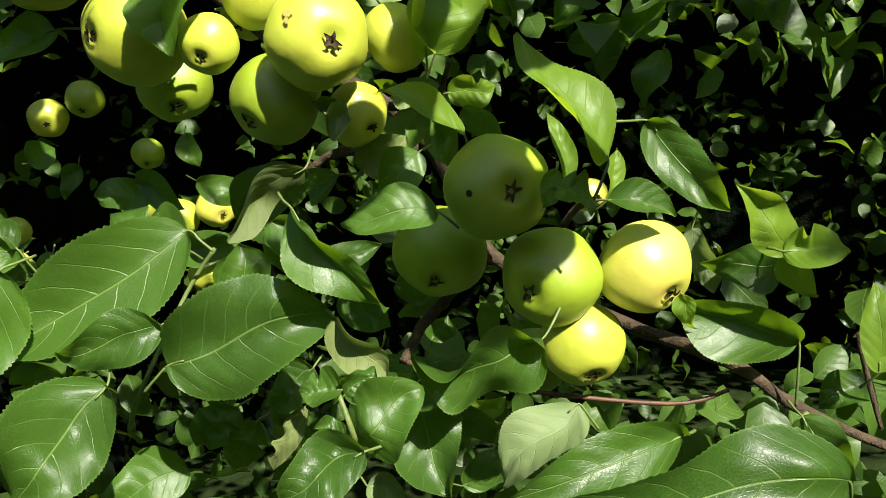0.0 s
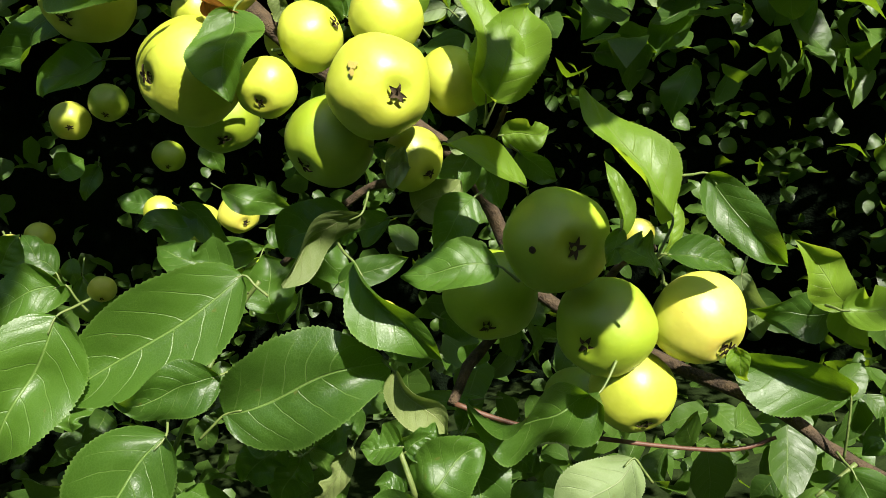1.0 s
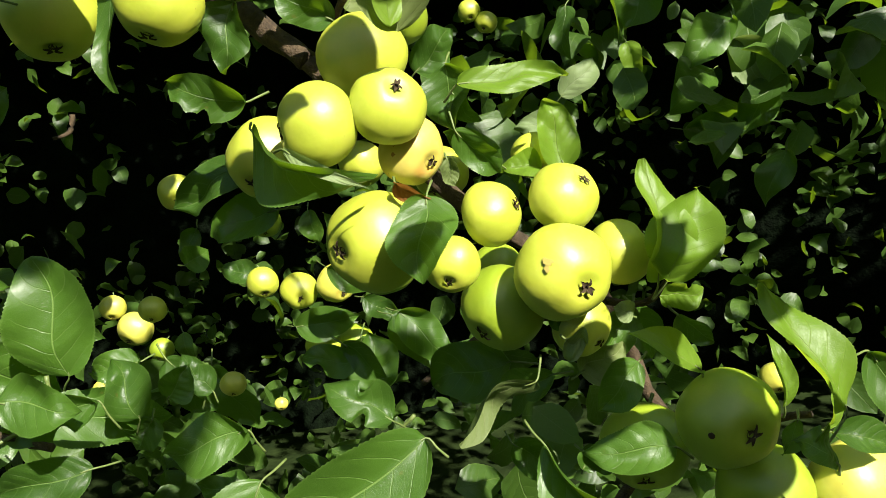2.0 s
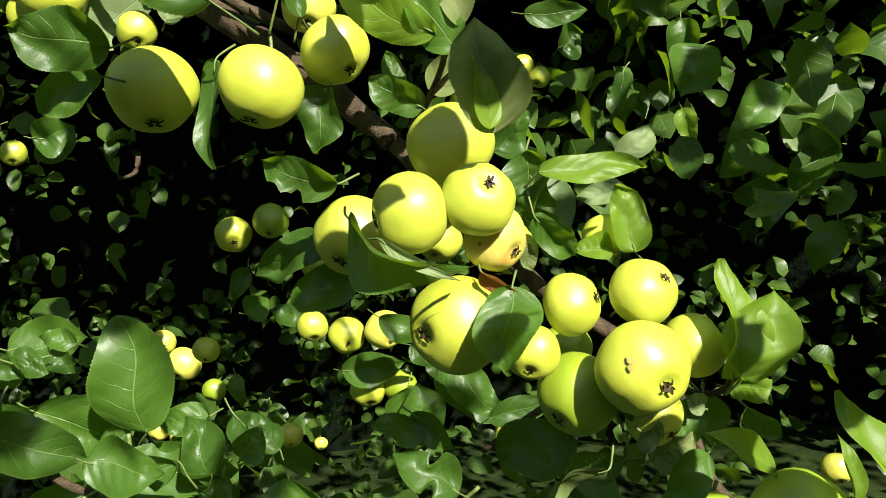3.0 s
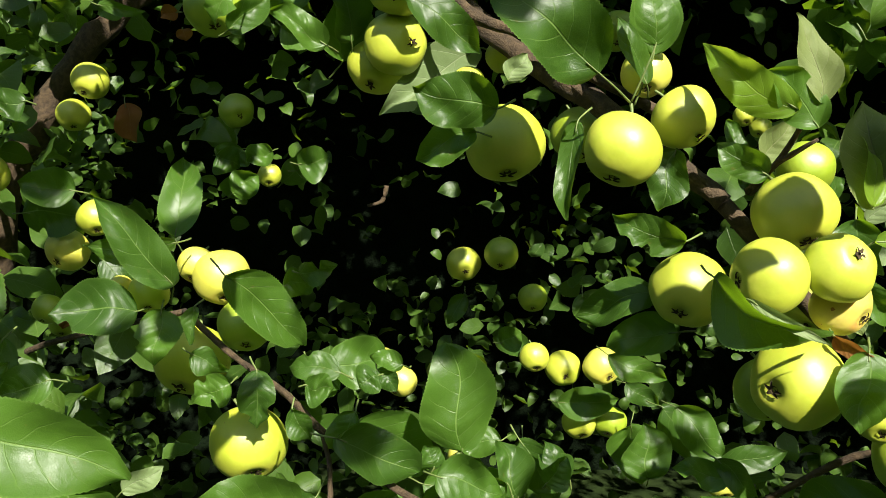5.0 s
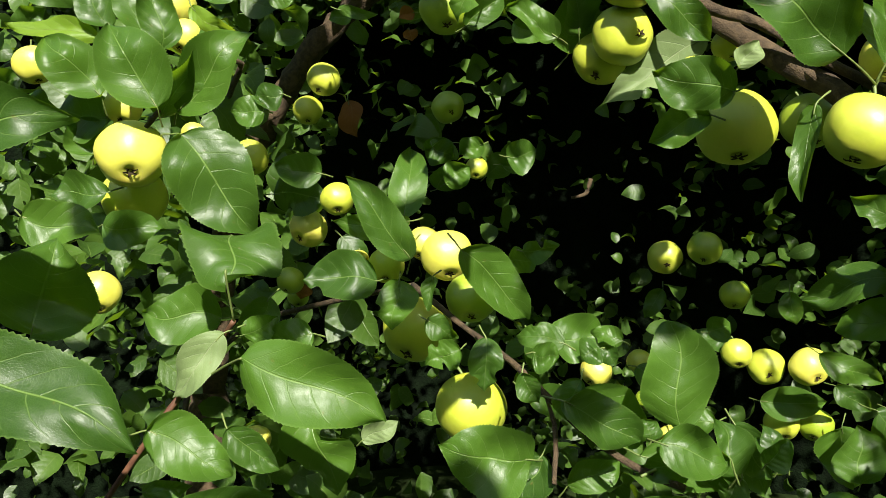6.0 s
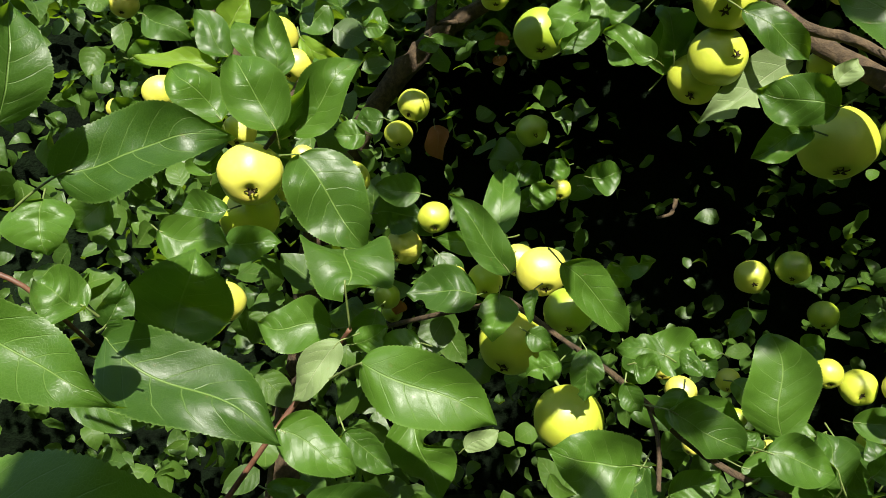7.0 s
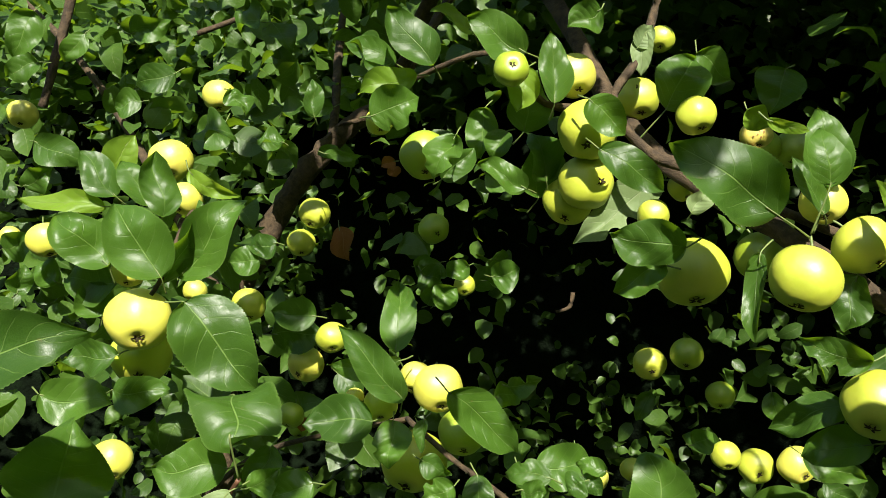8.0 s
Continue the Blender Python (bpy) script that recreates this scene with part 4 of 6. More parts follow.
leaf(lower_branch, (-0.5757, 0.5775, 1.9083), (-0.5490, 0.5918, 1.8903), (0.2624, -0.9059, -0.3322), 0.0244, fold=0.50, bow=0.05)
leaf(lower_branch, (-0.5944, 0.6197, 2.0691), (-0.6314, 0.5996, 2.1028), (0.7182, -0.4848, 0.4992), 0.0264, fold=0.15, bow=0.05, look_of="young")
leaf(lower_branch, (-1.0392, 0.8355, 2.2274), (-1.0113, 0.8513, 2.1794), (0.8065, -0.5090, 0.3009), 0.0514, fold=0.15, bow=0.05)
leaf(lower_branch, (-1.0455, 0.8317, 2.2461), (-1.0877, 0.8105, 2.2231), (0.1300, -0.8357, 0.5335), 0.0610, fold=0.15, bow=0.05)
leaf(lower_branch, (-0.0780, 0.6074, 1.3660), (-0.0584, 0.6092, 1.3638), (0.1016, -0.9907, 0.0901), 0.0148, fold=0.15, bow=0.05, look_of="young")
leaf(lower_branch, (-0.0600, 0.6278, 1.3512), (-0.0379, 0.6266, 1.3223), (0.0690, -0.9932, 0.0941), 0.0216, fold=0.15, bow=0.05, look_of="young")
leaf(lower_branch, (-0.0353, 0.6452, 1.3068), (-0.0013, 0.6501, 1.3174), (0.0981, -0.9850, 0.1416), 0.0204, fold=0.15, bow=0.05, look_of="young")
leaf(lower_branch, (-0.0583, 0.6905, 1.3652), (-0.0415, 0.6945, 1.3837), (0.1973, -0.9797, 0.0355), 0.0256, fold=0.15, bow=0.05)
leaf(lower_branch, (-0.0378, 0.6074, 1.3308), (-0.0112, 0.6061, 1.2975), (0.0727, -0.9927, 0.0957), 0.0253, fold=0.15, bow=0.05)
leaf(lower_branch, (-0.0391, 0.5806, 1.2792), (-0.0025, 0.5868, 1.2977), (0.0734, -0.9808, 0.1808), 0.0253, fold=0.15, bow=0.05)
leaf(lower_branch, (-0.0528, 0.5390, 1.3645), (-0.0446, 0.5425, 1.3860), (0.4840, -0.8741, -0.0413), 0.0168, fold=0.15, bow=0.05)
leaf(lower_branch, (-0.0914, 0.7369, 1.3595), (-0.0792, 0.7372, 1.3511), (0.0743, -0.9943, 0.0768), 0.0158, fold=0.15, bow=0.05, look_of="pale")
leaf(lower_branch, (-0.0842, 0.4808, 1.3303), (-0.0615, 0.4819, 1.3193), (0.1553, -0.9612, 0.2280), 0.0211, fold=0.15, bow=0.05, look_of="pale")
leaf(lower_branch, (-0.0881, 0.4055, 1.3802), (-0.0643, 0.4082, 1.3818), (0.1248, -0.9732, -0.1929), 0.0148, fold=0.15, bow=0.05, bites=1)
leaf(lower_branch, (-0.0424, 0.4721, 1.3884), (-0.0288, 0.4461, 1.3298), (-0.0383, -0.9167, 0.3978), 0.0413, fold=0.15, bow=0.05)
leaf(lower_branch, (0.0495, 0.4349, 1.3787), (0.0022, 0.4161, 1.3489), (-0.1054, -0.7560, 0.6460), 0.0355, fold=0.10, bow=0.05, look_of="pale", node=(0.0580, 0.4407, 1.3610))
leaf(lower_branch, (0.0890, 0.3541, 1.3863), (0.0087, 0.3246, 1.3803), (0.3185, -0.9158, 0.2446), 0.0270, fold=0.15, bow=0.05)
leaf(lower_branch, (0.1464, 0.3325, 1.3672), (0.0428, 0.2939, 1.3901), (0.3823, -0.8982, 0.2169), 0.0414, fold=0.12, bow=0.05)
leaf(lower_branch, (0.1740, 0.4738, 1.3392), (0.1868, 0.4595, 1.2938), (-0.4659, -0.8729, 0.1449), 0.0330, fold=0.15, bow=0.05)
leaf(lower_branch, (-0.1047, 0.4881, 1.4071), (-0.1375, 0.4823, 1.3885), (0.0109, -0.9604, 0.2786), 0.0281, fold=0.15, bow=0.05, bites=1)
leaf(lower_branch, (-0.1621, 0.4997, 1.3862), (-0.1910, 0.4941, 1.3660), (0.0270, -0.9733, 0.2280), 0.0311, fold=0.15, bow=0.05, bites=1)
leaf(lower_branch, (-0.1549, 0.5089, 1.3723), (-0.1725, 0.5035, 1.3441), (0.0668, -0.9872, 0.1449), 0.0298, fold=0.15, bow=0.05, bites=1)
leaf(lower_branch, (-0.1137, 0.4843, 1.3843), (-0.1405, 0.4771, 1.3490), (0.0135, -0.9818, 0.1894), 0.0158, fold=0.15, bow=0.05, look_of="under", bites=1)
leaf(lower_branch, (-0.3363, 0.5668, 1.4238), (-0.3396, 0.5625, 1.3909), (0.3916, -0.9164, 0.0826), 0.0338, fold=0.15, bow=0.05, bites=1)
leaf(lower_branch, (-0.3330, 0.5774, 1.5068), (-0.3589, 0.5772, 1.5281), (0.3553, -0.8319, 0.4262), 0.0253, fold=0.15, bow=0.05)
leaf(lower_branch, (-0.3398, 0.5763, 1.5038), (-0.3528, 0.5793, 1.5396), (0.6223, -0.7281, 0.2873), 0.0211, fold=0.15, bow=0.05)
leaf(lower_branch, (-0.0571, 0.5579, 1.4401), (-0.0317, 0.5591, 1.4278), (-0.0228, -0.9895, -0.1424), 0.0206, fold=0.15, bow=0.05)
leaf(lower_branch, (-0.2044, 0.5431, 1.5293), (-0.2477, 0.5392, 1.5350), (0.1240, -0.9482, 0.2923), 0.0237, fold=0.15, bow=0.05, bites=1)
leaf(lower_branch, (-0.2157, 0.5436, 1.5428), (-0.1857, 0.5433, 1.5145), (-0.0434, -0.9984, -0.0355), 0.0203, fold=0.15, bow=0.05)
leaf(lower_branch, (-0.2374, 0.4123, 1.5023), (-0.2765, 0.3878, 1.4333), (0.3377, -0.9309, 0.1393), 0.0561, fold=0.12, bow=0.05)

middle_branch = branch("slender apple branch with small apples and glossy leaves")
twig(middle_branch, [(-0.6936, 0.5735, 1.6523), (-0.6151, 0.5167, 1.6266), (-0.5526, 0.4962, 1.5972), (-0.5118, 0.4680, 1.5792), (-0.4788, 0.4786, 1.5451), (-0.4406, 0.4709, 1.5271), (-0.3968, 0.4660, 1.5147)], 0.0028, 0.0030, "bark")
twig(middle_branch, [(-0.4892, 0.4287, 1.5174), (-0.4956, 0.4507, 1.5523), (-0.5093, 0.4686, 1.5747)], 0.0022, 0.0015, "bark")
twig(middle_branch, [(-0.4049, 0.4879, 1.5573), (-0.4088, 0.4842, 1.5326), (-0.4276, 0.4542, 1.5239)], 0.0016, 0.0013, "green")
apple((-0.6098, 0.5311, 1.5414), 0.0337, (0.4068, -0.5240, -0.7482), 0.55)
apple((-0.6966, 0.5831, 1.6037), 0.0366, (-0.0100, -0.6849, -0.7285), 0.35)
apple((-0.6142, 0.5477, 1.6447), 0.0248, (0.2699, -0.5928, -0.7588), 0.30)
apple((-0.6650, 0.5967, 1.6813), 0.0274, (0.4044, -0.5254, -0.7486), 0.70)
apple((-0.6922, 0.5974, 1.6937), 0.0187, (-0.0113, -0.6852, -0.7282), 0.70)
apple((-0.6933, 0.5216, 1.6775), 0.0177, (0.2739, -0.5910, -0.7587), 0.40)
apple((-0.7929, 0.5842, 1.7440), 0.0186, (0.4019, -0.5268, -0.7490), 0.60)
apple((-0.8581, 0.6165, 1.7102), 0.0224, (-0.0615, -0.8454, -0.5306), 0.80)
apple((-0.7471, 0.5542, 1.6804), 0.0100, (0.2779, -0.5892, -0.7587), 0.70)
leaf(middle_branch, (-0.4109, 0.5212, 1.5466), (-0.4194, 0.5197, 1.6353), (0.2321, -0.9727, 0.0060), 0.0622, fold=0.12, bow=0.05, shape="round")
leaf(middle_branch, (-0.5406, 0.5576, 1.6075), (-0.4900, 0.5888, 1.6083), (0.4503, -0.8366, 0.3120), 0.0459, fold=0.20, bow=0.05)
leaf(middle_branch, (-0.4808, 0.4319, 1.5833), (-0.4347, 0.4795, 1.5442), (0.3464, -0.8278, 0.4414), 0.0414, fold=0.12, bow=0.05)
leaf(middle_branch, (-0.6910, 0.5003, 1.6646), (-0.7518, 0.4631, 1.6679), (0.4503, -0.8366, 0.3120), 0.0502, fold=0.15, bow=0.05, bites=1)
leaf(middle_branch, (-0.6561, 0.5039, 1.6864), (-0.6971, 0.4650, 1.7654), (0.4503, -0.8366, 0.3120), 0.0381, fold=0.20, bow=0.05)
leaf(middle_branch, (-0.5885, 0.4755, 1.6978), (-0.5471, 0.5288, 1.6294), (0.4503, -0.8366, 0.3120), 0.0437, fold=0.15, bow=0.05)
leaf(middle_branch, (-0.6647, 0.4973, 1.6665), (-0.6660, 0.4824, 1.6217), (0.4828, -0.8355, 0.2624), 0.0384, fold=0.15, bow=0.05, bites=1)
leaf(middle_branch, (-0.5694, 0.4824, 1.6192), (-0.5711, 0.4790, 1.5714), (0.3704, -0.9274, 0.0522), 0.0305, fold=0.15, bow=0.05, bites=1)
leaf(middle_branch, (-0.5997, 0.4921, 1.6054), (-0.6266, 0.4743, 1.5932), (0.4015, -0.8477, 0.3467), 0.0299, fold=0.15, bow=0.05, bites=1)
leaf(middle_branch, (-0.4917, 0.3929, 1.5476), (-0.5450, 0.3479, 1.5632), (0.6505, -0.7589, 0.0307), 0.0572, fold=0.15, bow=0.05)
leaf(middle_branch, (-0.5078, 0.4521, 1.5315), (-0.5351, 0.4327, 1.4896), (0.1402, -0.9299, 0.3399), 0.0430, fold=0.15, bow=0.05, bites=1)
leaf(middle_branch, (-0.7289, 0.6187, 1.7187), (-0.7573, 0.6883, 1.7985), (0.4503, -0.8366, 0.3120), 0.0441, fold=0.15, bow=0.05)
leaf(middle_branch, (-0.6768, 0.5434, 1.7202), (-0.7431, 0.5013, 1.7212), (0.5014, -0.7969, -0.3370), 0.0279, fold=0.15, bow=0.05)
leaf(middle_branch, (-0.5634, 0.5614, 1.5805), (-0.5426, 0.5755, 1.5968), (0.5057, -0.8577, 0.0931), 0.0309, fold=0.15, bow=0.05)
leaf(middle_branch, (-0.5634, 0.5376, 1.5789), (-0.5449, 0.5481, 1.5516), (0.3549, -0.9278, -0.1154), 0.0241, fold=0.15, bow=0.05, bites=1)
leaf(middle_branch, (-0.5546, 0.5448, 1.6111), (-0.5315, 0.5581, 1.5838), (0.3630, -0.9206, -0.1440), 0.0241, fold=0.15, bow=0.05)
leaf(middle_branch, (-0.5439, 0.5137, 1.5636), (-0.4911, 0.5465, 1.5472), (0.5231, -0.8520, -0.0214), 0.0316, fold=0.15, bow=0.05)
leaf(middle_branch, (-0.6257, 0.4768, 1.6337), (-0.6011, 0.4916, 1.6149), (0.3564, -0.9024, -0.2423), 0.0224, fold=0.15, bow=0.05)
leaf(middle_branch, (-0.6108, 0.4646, 1.6744), (-0.6148, 0.4605, 1.6438), (-0.0752, -0.9874, 0.1394), 0.0142, fold=0.15, bow=0.05)
leaf(middle_branch, (-0.4767, 0.4619, 1.5945), (-0.4885, 0.4543, 1.5606), (-0.0573, -0.9697, 0.2376), 0.0274, fold=0.15, bow=0.05)
leaf(middle_branch, (-0.5205, 0.4446, 1.6001), (-0.5084, 0.4473, 1.5740), (0.1515, -0.9879, -0.0331), 0.0210, fold=0.15, bow=0.05, bites=1)
leaf(middle_branch, (-0.5201, 0.4674, 1.6125), (-0.4995, 0.4753, 1.6075), (0.3684, -0.9286, 0.0446), 0.0270, fold=0.15, bow=0.05)
leaf(middle_branch, (-0.4747, 0.5073, 1.6111), (-0.4895, 0.5006, 1.6024), (0.2018, -0.9105, 0.3609), 0.0278, fold=0.15, bow=0.05)
leaf(middle_branch, (-0.5794, 0.5570, 1.6779), (-0.5533, 0.5679, 1.6822), (0.4091, -0.8789, -0.2454), 0.0273, fold=0.15, bow=0.05)
leaf(middle_branch, (-0.5617, 0.5523, 1.6900), (-0.5277, 0.5588, 1.6947), (0.2056, -0.9686, -0.1400), 0.0232, fold=0.15, bow=0.05, bites=1)
leaf(middle_branch, (-0.5010, 0.4936, 1.6160), (-0.5438, 0.4868, 1.6228), (0.2100, -0.8669, 0.4521), 0.0253, fold=0.15, bow=0.05, bites=1)
leaf(middle_branch, (-0.4096, 0.4418, 1.5558), (-0.3623, 0.4486, 1.5417), (0.2139, -0.9408, 0.2629), 0.0380, fold=0.15, bow=0.05)
leaf(middle_branch, (-0.3674, 0.5258, 1.5083), (-0.3803, 0.5285, 1.5540), (0.5726, -0.7926, 0.2096), 0.0349, fold=0.15, bow=0.05)
leaf(middle_branch, (-0.3458, 0.5309, 1.5198), (-0.3280, 0.5363, 1.5400), (0.3875, -0.9167, -0.0968), 0.0274, fold=0.15, bow=0.05)
leaf(middle_branch, (-0.4341, 0.5168, 1.5338), (-0.4397, 0.5177, 1.5512), (0.6338, -0.7342, 0.2434), 0.0218, fold=0.15, bow=0.05)
leaf(middle_branch, (-0.4359, 0.5556, 1.5184), (-0.3957, 0.5617, 1.5091), (0.1979, -0.9525, 0.2315), 0.0278, fold=0.15, bow=0.05)
leaf(middle_branch, (-0.4613, 0.5310, 1.6141), (-0.4890, 0.5271, 1.6223), (0.2591, -0.8500, 0.4586), 0.0177, fold=0.15, bow=0.05)
leaf(middle_branch, (-0.4830, 0.5269, 1.6111), (-0.4666, 0.5278, 1.5927), (0.3053, -0.9244, 0.2288), 0.0195, fold=0.15, bow=0.05)
leaf(middle_branch, (-0.2671, 0.4766, 1.5095), (-0.3246, 0.4674, 1.5012), (0.1388, -0.9830, 0.1204), 0.0354, fold=0.15, bow=0.05, node=(-0.2627, 0.4865, 1.4900))
leaf(middle_branch, (-0.3659, 0.4790, 1.5388), (-0.4365, 0.4672, 1.5251), (0.1616, -0.9867, 0.0145), 0.0317, fold=0.15, bow=0.05, bites=1, node=(-0.3602, 0.4883, 1.5148))
leaf(middle_branch, (-0.3832, 0.4833, 1.4909), (-0.4511, 0.4726, 1.4819), (0.1391, -0.9834, 0.1164), 0.0356, fold=0.15, bow=0.05)
leaf(middle_branch, (-0.3652, 0.5386, 1.5028), (-0.3805, 0.5332, 1.4810), (0.1685, -0.9777, 0.1254), 0.0278, fold=0.15, bow=0.05, bites=1)
leaf(middle_branch, (-0.3003, 0.5380, 1.4403), (-0.3386, 0.5342, 1.4501), (0.2240, -0.7842, 0.5786), 0.0253, fold=0.15, bow=0.05)
leaf(middle_branch, (-0.3939, 0.5905, 1.5339), (-0.4348, 0.5845, 1.5309), (0.1097, -0.9226, 0.3697), 0.0274, fold=0.15, bow=0.05)
leaf(middle_branch, (-0.4768, 0.6357, 1.5693), (-0.4506, 0.6357, 1.5461), (0.2223, -0.9424, 0.2499), 0.0246, fold=0.15, bow=0.05)
leaf(middle_branch, (-0.5037, 0.5275, 1.5652), (-0.4457, 0.5621, 1.5172), (0.5874, -0.7981, 0.1342), 0.0492, fold=0.15, bow=0.05)
leaf(middle_branch, (-0.4446, 0.5155, 1.5198), (-0.3625, 0.5665, 1.4943), (0.5597, -0.8079, 0.1845), 0.0436, fold=0.15, bow=0.05, bites=1)
leaf(middle_branch, (-0.3802, 0.6045, 1.5300), (-0.3515, 0.6203, 1.4809), (0.1844, -0.9616, -0.2031), 0.0364, fold=0.15, bow=0.05)
leaf(middle_branch, (-0.5034, 0.5003, 1.4899), (-0.4616, 0.5279, 1.5092), (0.4711, -0.8580, 0.2047), 0.0304, fold=0.15, bow=0.05)
leaf(middle_branch, (-0.4351, 0.6163, 1.5175), (-0.4162, 0.6252, 1.4524), (0.1024, -0.9891, -0.1057), 0.0329, fold=0.15, bow=0.05)

left_branch = branch("young reddish apple shoot with broad glossy leaves")
twig(left_branch, [(-0.8482, 0.2867, 1.4786), (-0.7818, 0.3054, 1.5659), (-0.7455, 0.3312, 1.6212), (-0.7139, 0.3250, 1.6516)], 0.0028, 0.0020, "red")
twig(left_branch, [(-0.7139, 0.3250, 1.6516), (-0.7023, 0.3063, 1.6869), (-0.7024, 0.3066, 1.6937)], 0.0009, 0.0009, "green")
twig(left_branch, [(-0.7575, 0.3223, 1.5971), (-0.7036, 0.3023, 1.6211), (-0.6699, 0.2827, 1.6330)], 0.0012, 0.0009, "green")
twig(left_branch, [(-0.7177, 0.0192, 1.7237), (-0.6931, 0.0343, 1.7117), (-0.6900, 0.0702, 1.6759)], 0.0015, 0.0012, "red")
leaf(left_branch, (-0.7411, 0.3578, 1.7169), (-0.7116, 0.3156, 1.6833), (0.4063, -0.3783, 0.8317), 0.0800, fold=0.06, bow=0.05, shape="round")
leaf(left_branch, (-0.6747, 0.2875, 1.6329), (-0.5815, 0.3325, 1.5822), (0.4858, -0.8652, 0.1245), 0.0596, fold=0.12, bow=0.05, petiole=False)
leaf(left_branch, (-0.7233, 0.3222, 1.6414), (-0.7626, 0.3046, 1.5906), (0.4393, -0.8668, 0.2358), 0.0304, fold=0.15, bow=0.05, look_of="pale")
leaf(left_branch, (-0.7983, 0.4027, 1.6381), (-0.8584, 0.3649, 1.6472), (0.5421, -0.8309, 0.1255), 0.0547, fold=0.15, bow=0.05)
leaf(left_branch, (-0.7396, 0.3632, 1.6324), (-0.7144, 0.3800, 1.6471), (0.5851, -0.8065, -0.0847), 0.0255, fold=0.15, bow=0.05)
leaf(left_branch, (-0.7367, 0.4462, 1.5574), (-0.7143, 0.4561, 1.4667), (0.4539, -0.8909, 0.0149), 0.0628, fold=0.15, bow=0.05, bites=1)
leaf(left_branch, (-0.7078, 0.2284, 1.5912), (-0.6594, 0.2576, 1.5574), (0.6712, -0.5819, 0.4592), 0.0419, fold=0.20, bow=0.05)
leaf(left_branch, (-0.7031, 0.3004, 1.5735), (-0.6702, 0.3196, 1.5390), (0.5593, -0.8259, 0.0716), 0.0276, fold=0.15, bow=0.05)
leaf(left_branch, (-0.6819, 0.4503, 1.5235), (-0.6540, 0.4687, 1.5391), (0.5231, -0.8492, 0.0723), 0.0217, fold=0.15, bow=0.05, look_of="pale")
leaf(left_branch, (-0.7461, 0.1173, 1.6717), (-0.6332, 0.1506, 1.6097), (0.3895, -0.7848, 0.4820), 0.0588, fold=0.15, bow=0.05)
leaf(left_branch, (-0.7828, 0.1998, 1.6575), (-0.7678, 0.2124, 1.7223), (0.7419, -0.6692, -0.0410), 0.0781, fold=0.12, bow=0.05)
leaf(left_branch, (-0.7304, 0.0787, 1.7714), (-0.6410, 0.1249, 1.7949), (0.4468, -0.8836, 0.1404), 0.0521, fold=0.15, bow=0.06, node=(-0.7587, 0.0681, 1.7524))
leaf(left_branch, (-0.6504, -0.0218, 1.7071), (-0.5796, -0.0023, 1.6686), (0.3999, -0.8675, 0.2959), 0.0359, fold=0.15, bow=0.05)
leaf(left_branch, (-0.5775, -0.0796, 1.6367), (-0.4502, -0.0339, 1.6420), (0.2735, -0.8197, 0.5032), 0.0545, fold=0.15, bow=0.05)
# unseen leaf, added above the camera to shade the nearest blade
leaf(left_branch, (-0.2854, -0.2473, 1.9534), (-0.3410, -0.3438, 1.9089), (0.4657, -0.5775, 0.6706), 0.1000, fold=0.15, bow=0.05)
leaf(left_branch, (-0.7043, 0.0312, 1.7955), (-0.6946, 0.0405, 1.8599), (0.9797, -0.1578, -0.1240), 0.0418, fold=0.15, bow=0.05, node=(-0.7173, 0.0358, 1.7683))
leaf(left_branch, (-0.8458, 0.2431, 1.7382), (-0.7975, 0.2733, 1.7253), (0.5583, -0.7985, 0.2249), 0.0400, fold=0.15, bow=0.05)
leaf(left_branch, (-0.6660, 0.0510, 1.6996), (-0.6882, 0.0375, 1.7145), (0.6504, -0.6603, 0.3755), 0.0295, fold=0.15, bow=0.05)
leaf(left_branch, (-0.7111, 0.0926, 1.6825), (-0.7002, 0.1008, 1.7089), (0.8349, -0.5186, -0.1843), 0.0203, fold=0.15, bow=0.05, bites=1)
leaf(left_branch, (-0.8232, 0.1429, 1.6208), (-0.7717, 0.1748, 1.6038), (0.5507, -0.8271, 0.1124), 0.0329, fold=0.15, bow=0.05)
leaf(left_branch, (-0.6839, 0.2275, 1.5376), (-0.6310, 0.2614, 1.5408), (0.5285, -0.8387, 0.1311), 0.0329, fold=0.15, bow=0.05)
leaf(left_branch, (-0.6240, 0.2652, 1.5286), (-0.6034, 0.2781, 1.5242), (0.5480, -0.8220, 0.1553), 0.0329, fold=0.15, bow=0.05)
leaf(left_branch, (-0.7479, 0.2560, 1.5326), (-0.7178, 0.2752, 1.5343), (0.5310, -0.8403, 0.1096), 0.0181, fold=0.15, bow=0.05)
leaf(left_branch, (-0.8951, 0.1735, 1.7664), (-0.8927, 0.1729, 1.7219), (0.7393, -0.6716, 0.0487), 0.0543, fold=0.15, bow=0.05)
leaf(left_branch, (-0.9029, 0.2381, 1.7694), (-0.9272, 0.2212, 1.7406), (0.6272, -0.7752, -0.0756), 0.0346, fold=0.15, bow=0.05)
apple((-0.8088, 0.2774, 1.6767), 0.0176, (0.4828, -0.4180, -0.7695), 0.80)

upper_branch = branch("leafy apple shoot with ripening apples at its tip")
twig(upper_branch, [(-0.8766, 0.5346, 1.8930), (-0.8903, 0.4821, 1.9032), (-0.8385, 0.3759, 1.8260), (-0.8417, 0.3523, 1.8033)], 0.0030, 0.0020, "bark")
apple((-0.8554, 0.3599, 1.7894), 0.0304, (0.5193, -0.5741, -0.6331), 0.75)
apple((-0.9019, 0.4015, 1.7504), 0.0303, (0.4240, -0.5852, -0.6912), 0.55)
apple((-0.8695, 0.4287, 1.7782), 0.0153, (0.3653, -0.4423, -0.8191), 0.80)
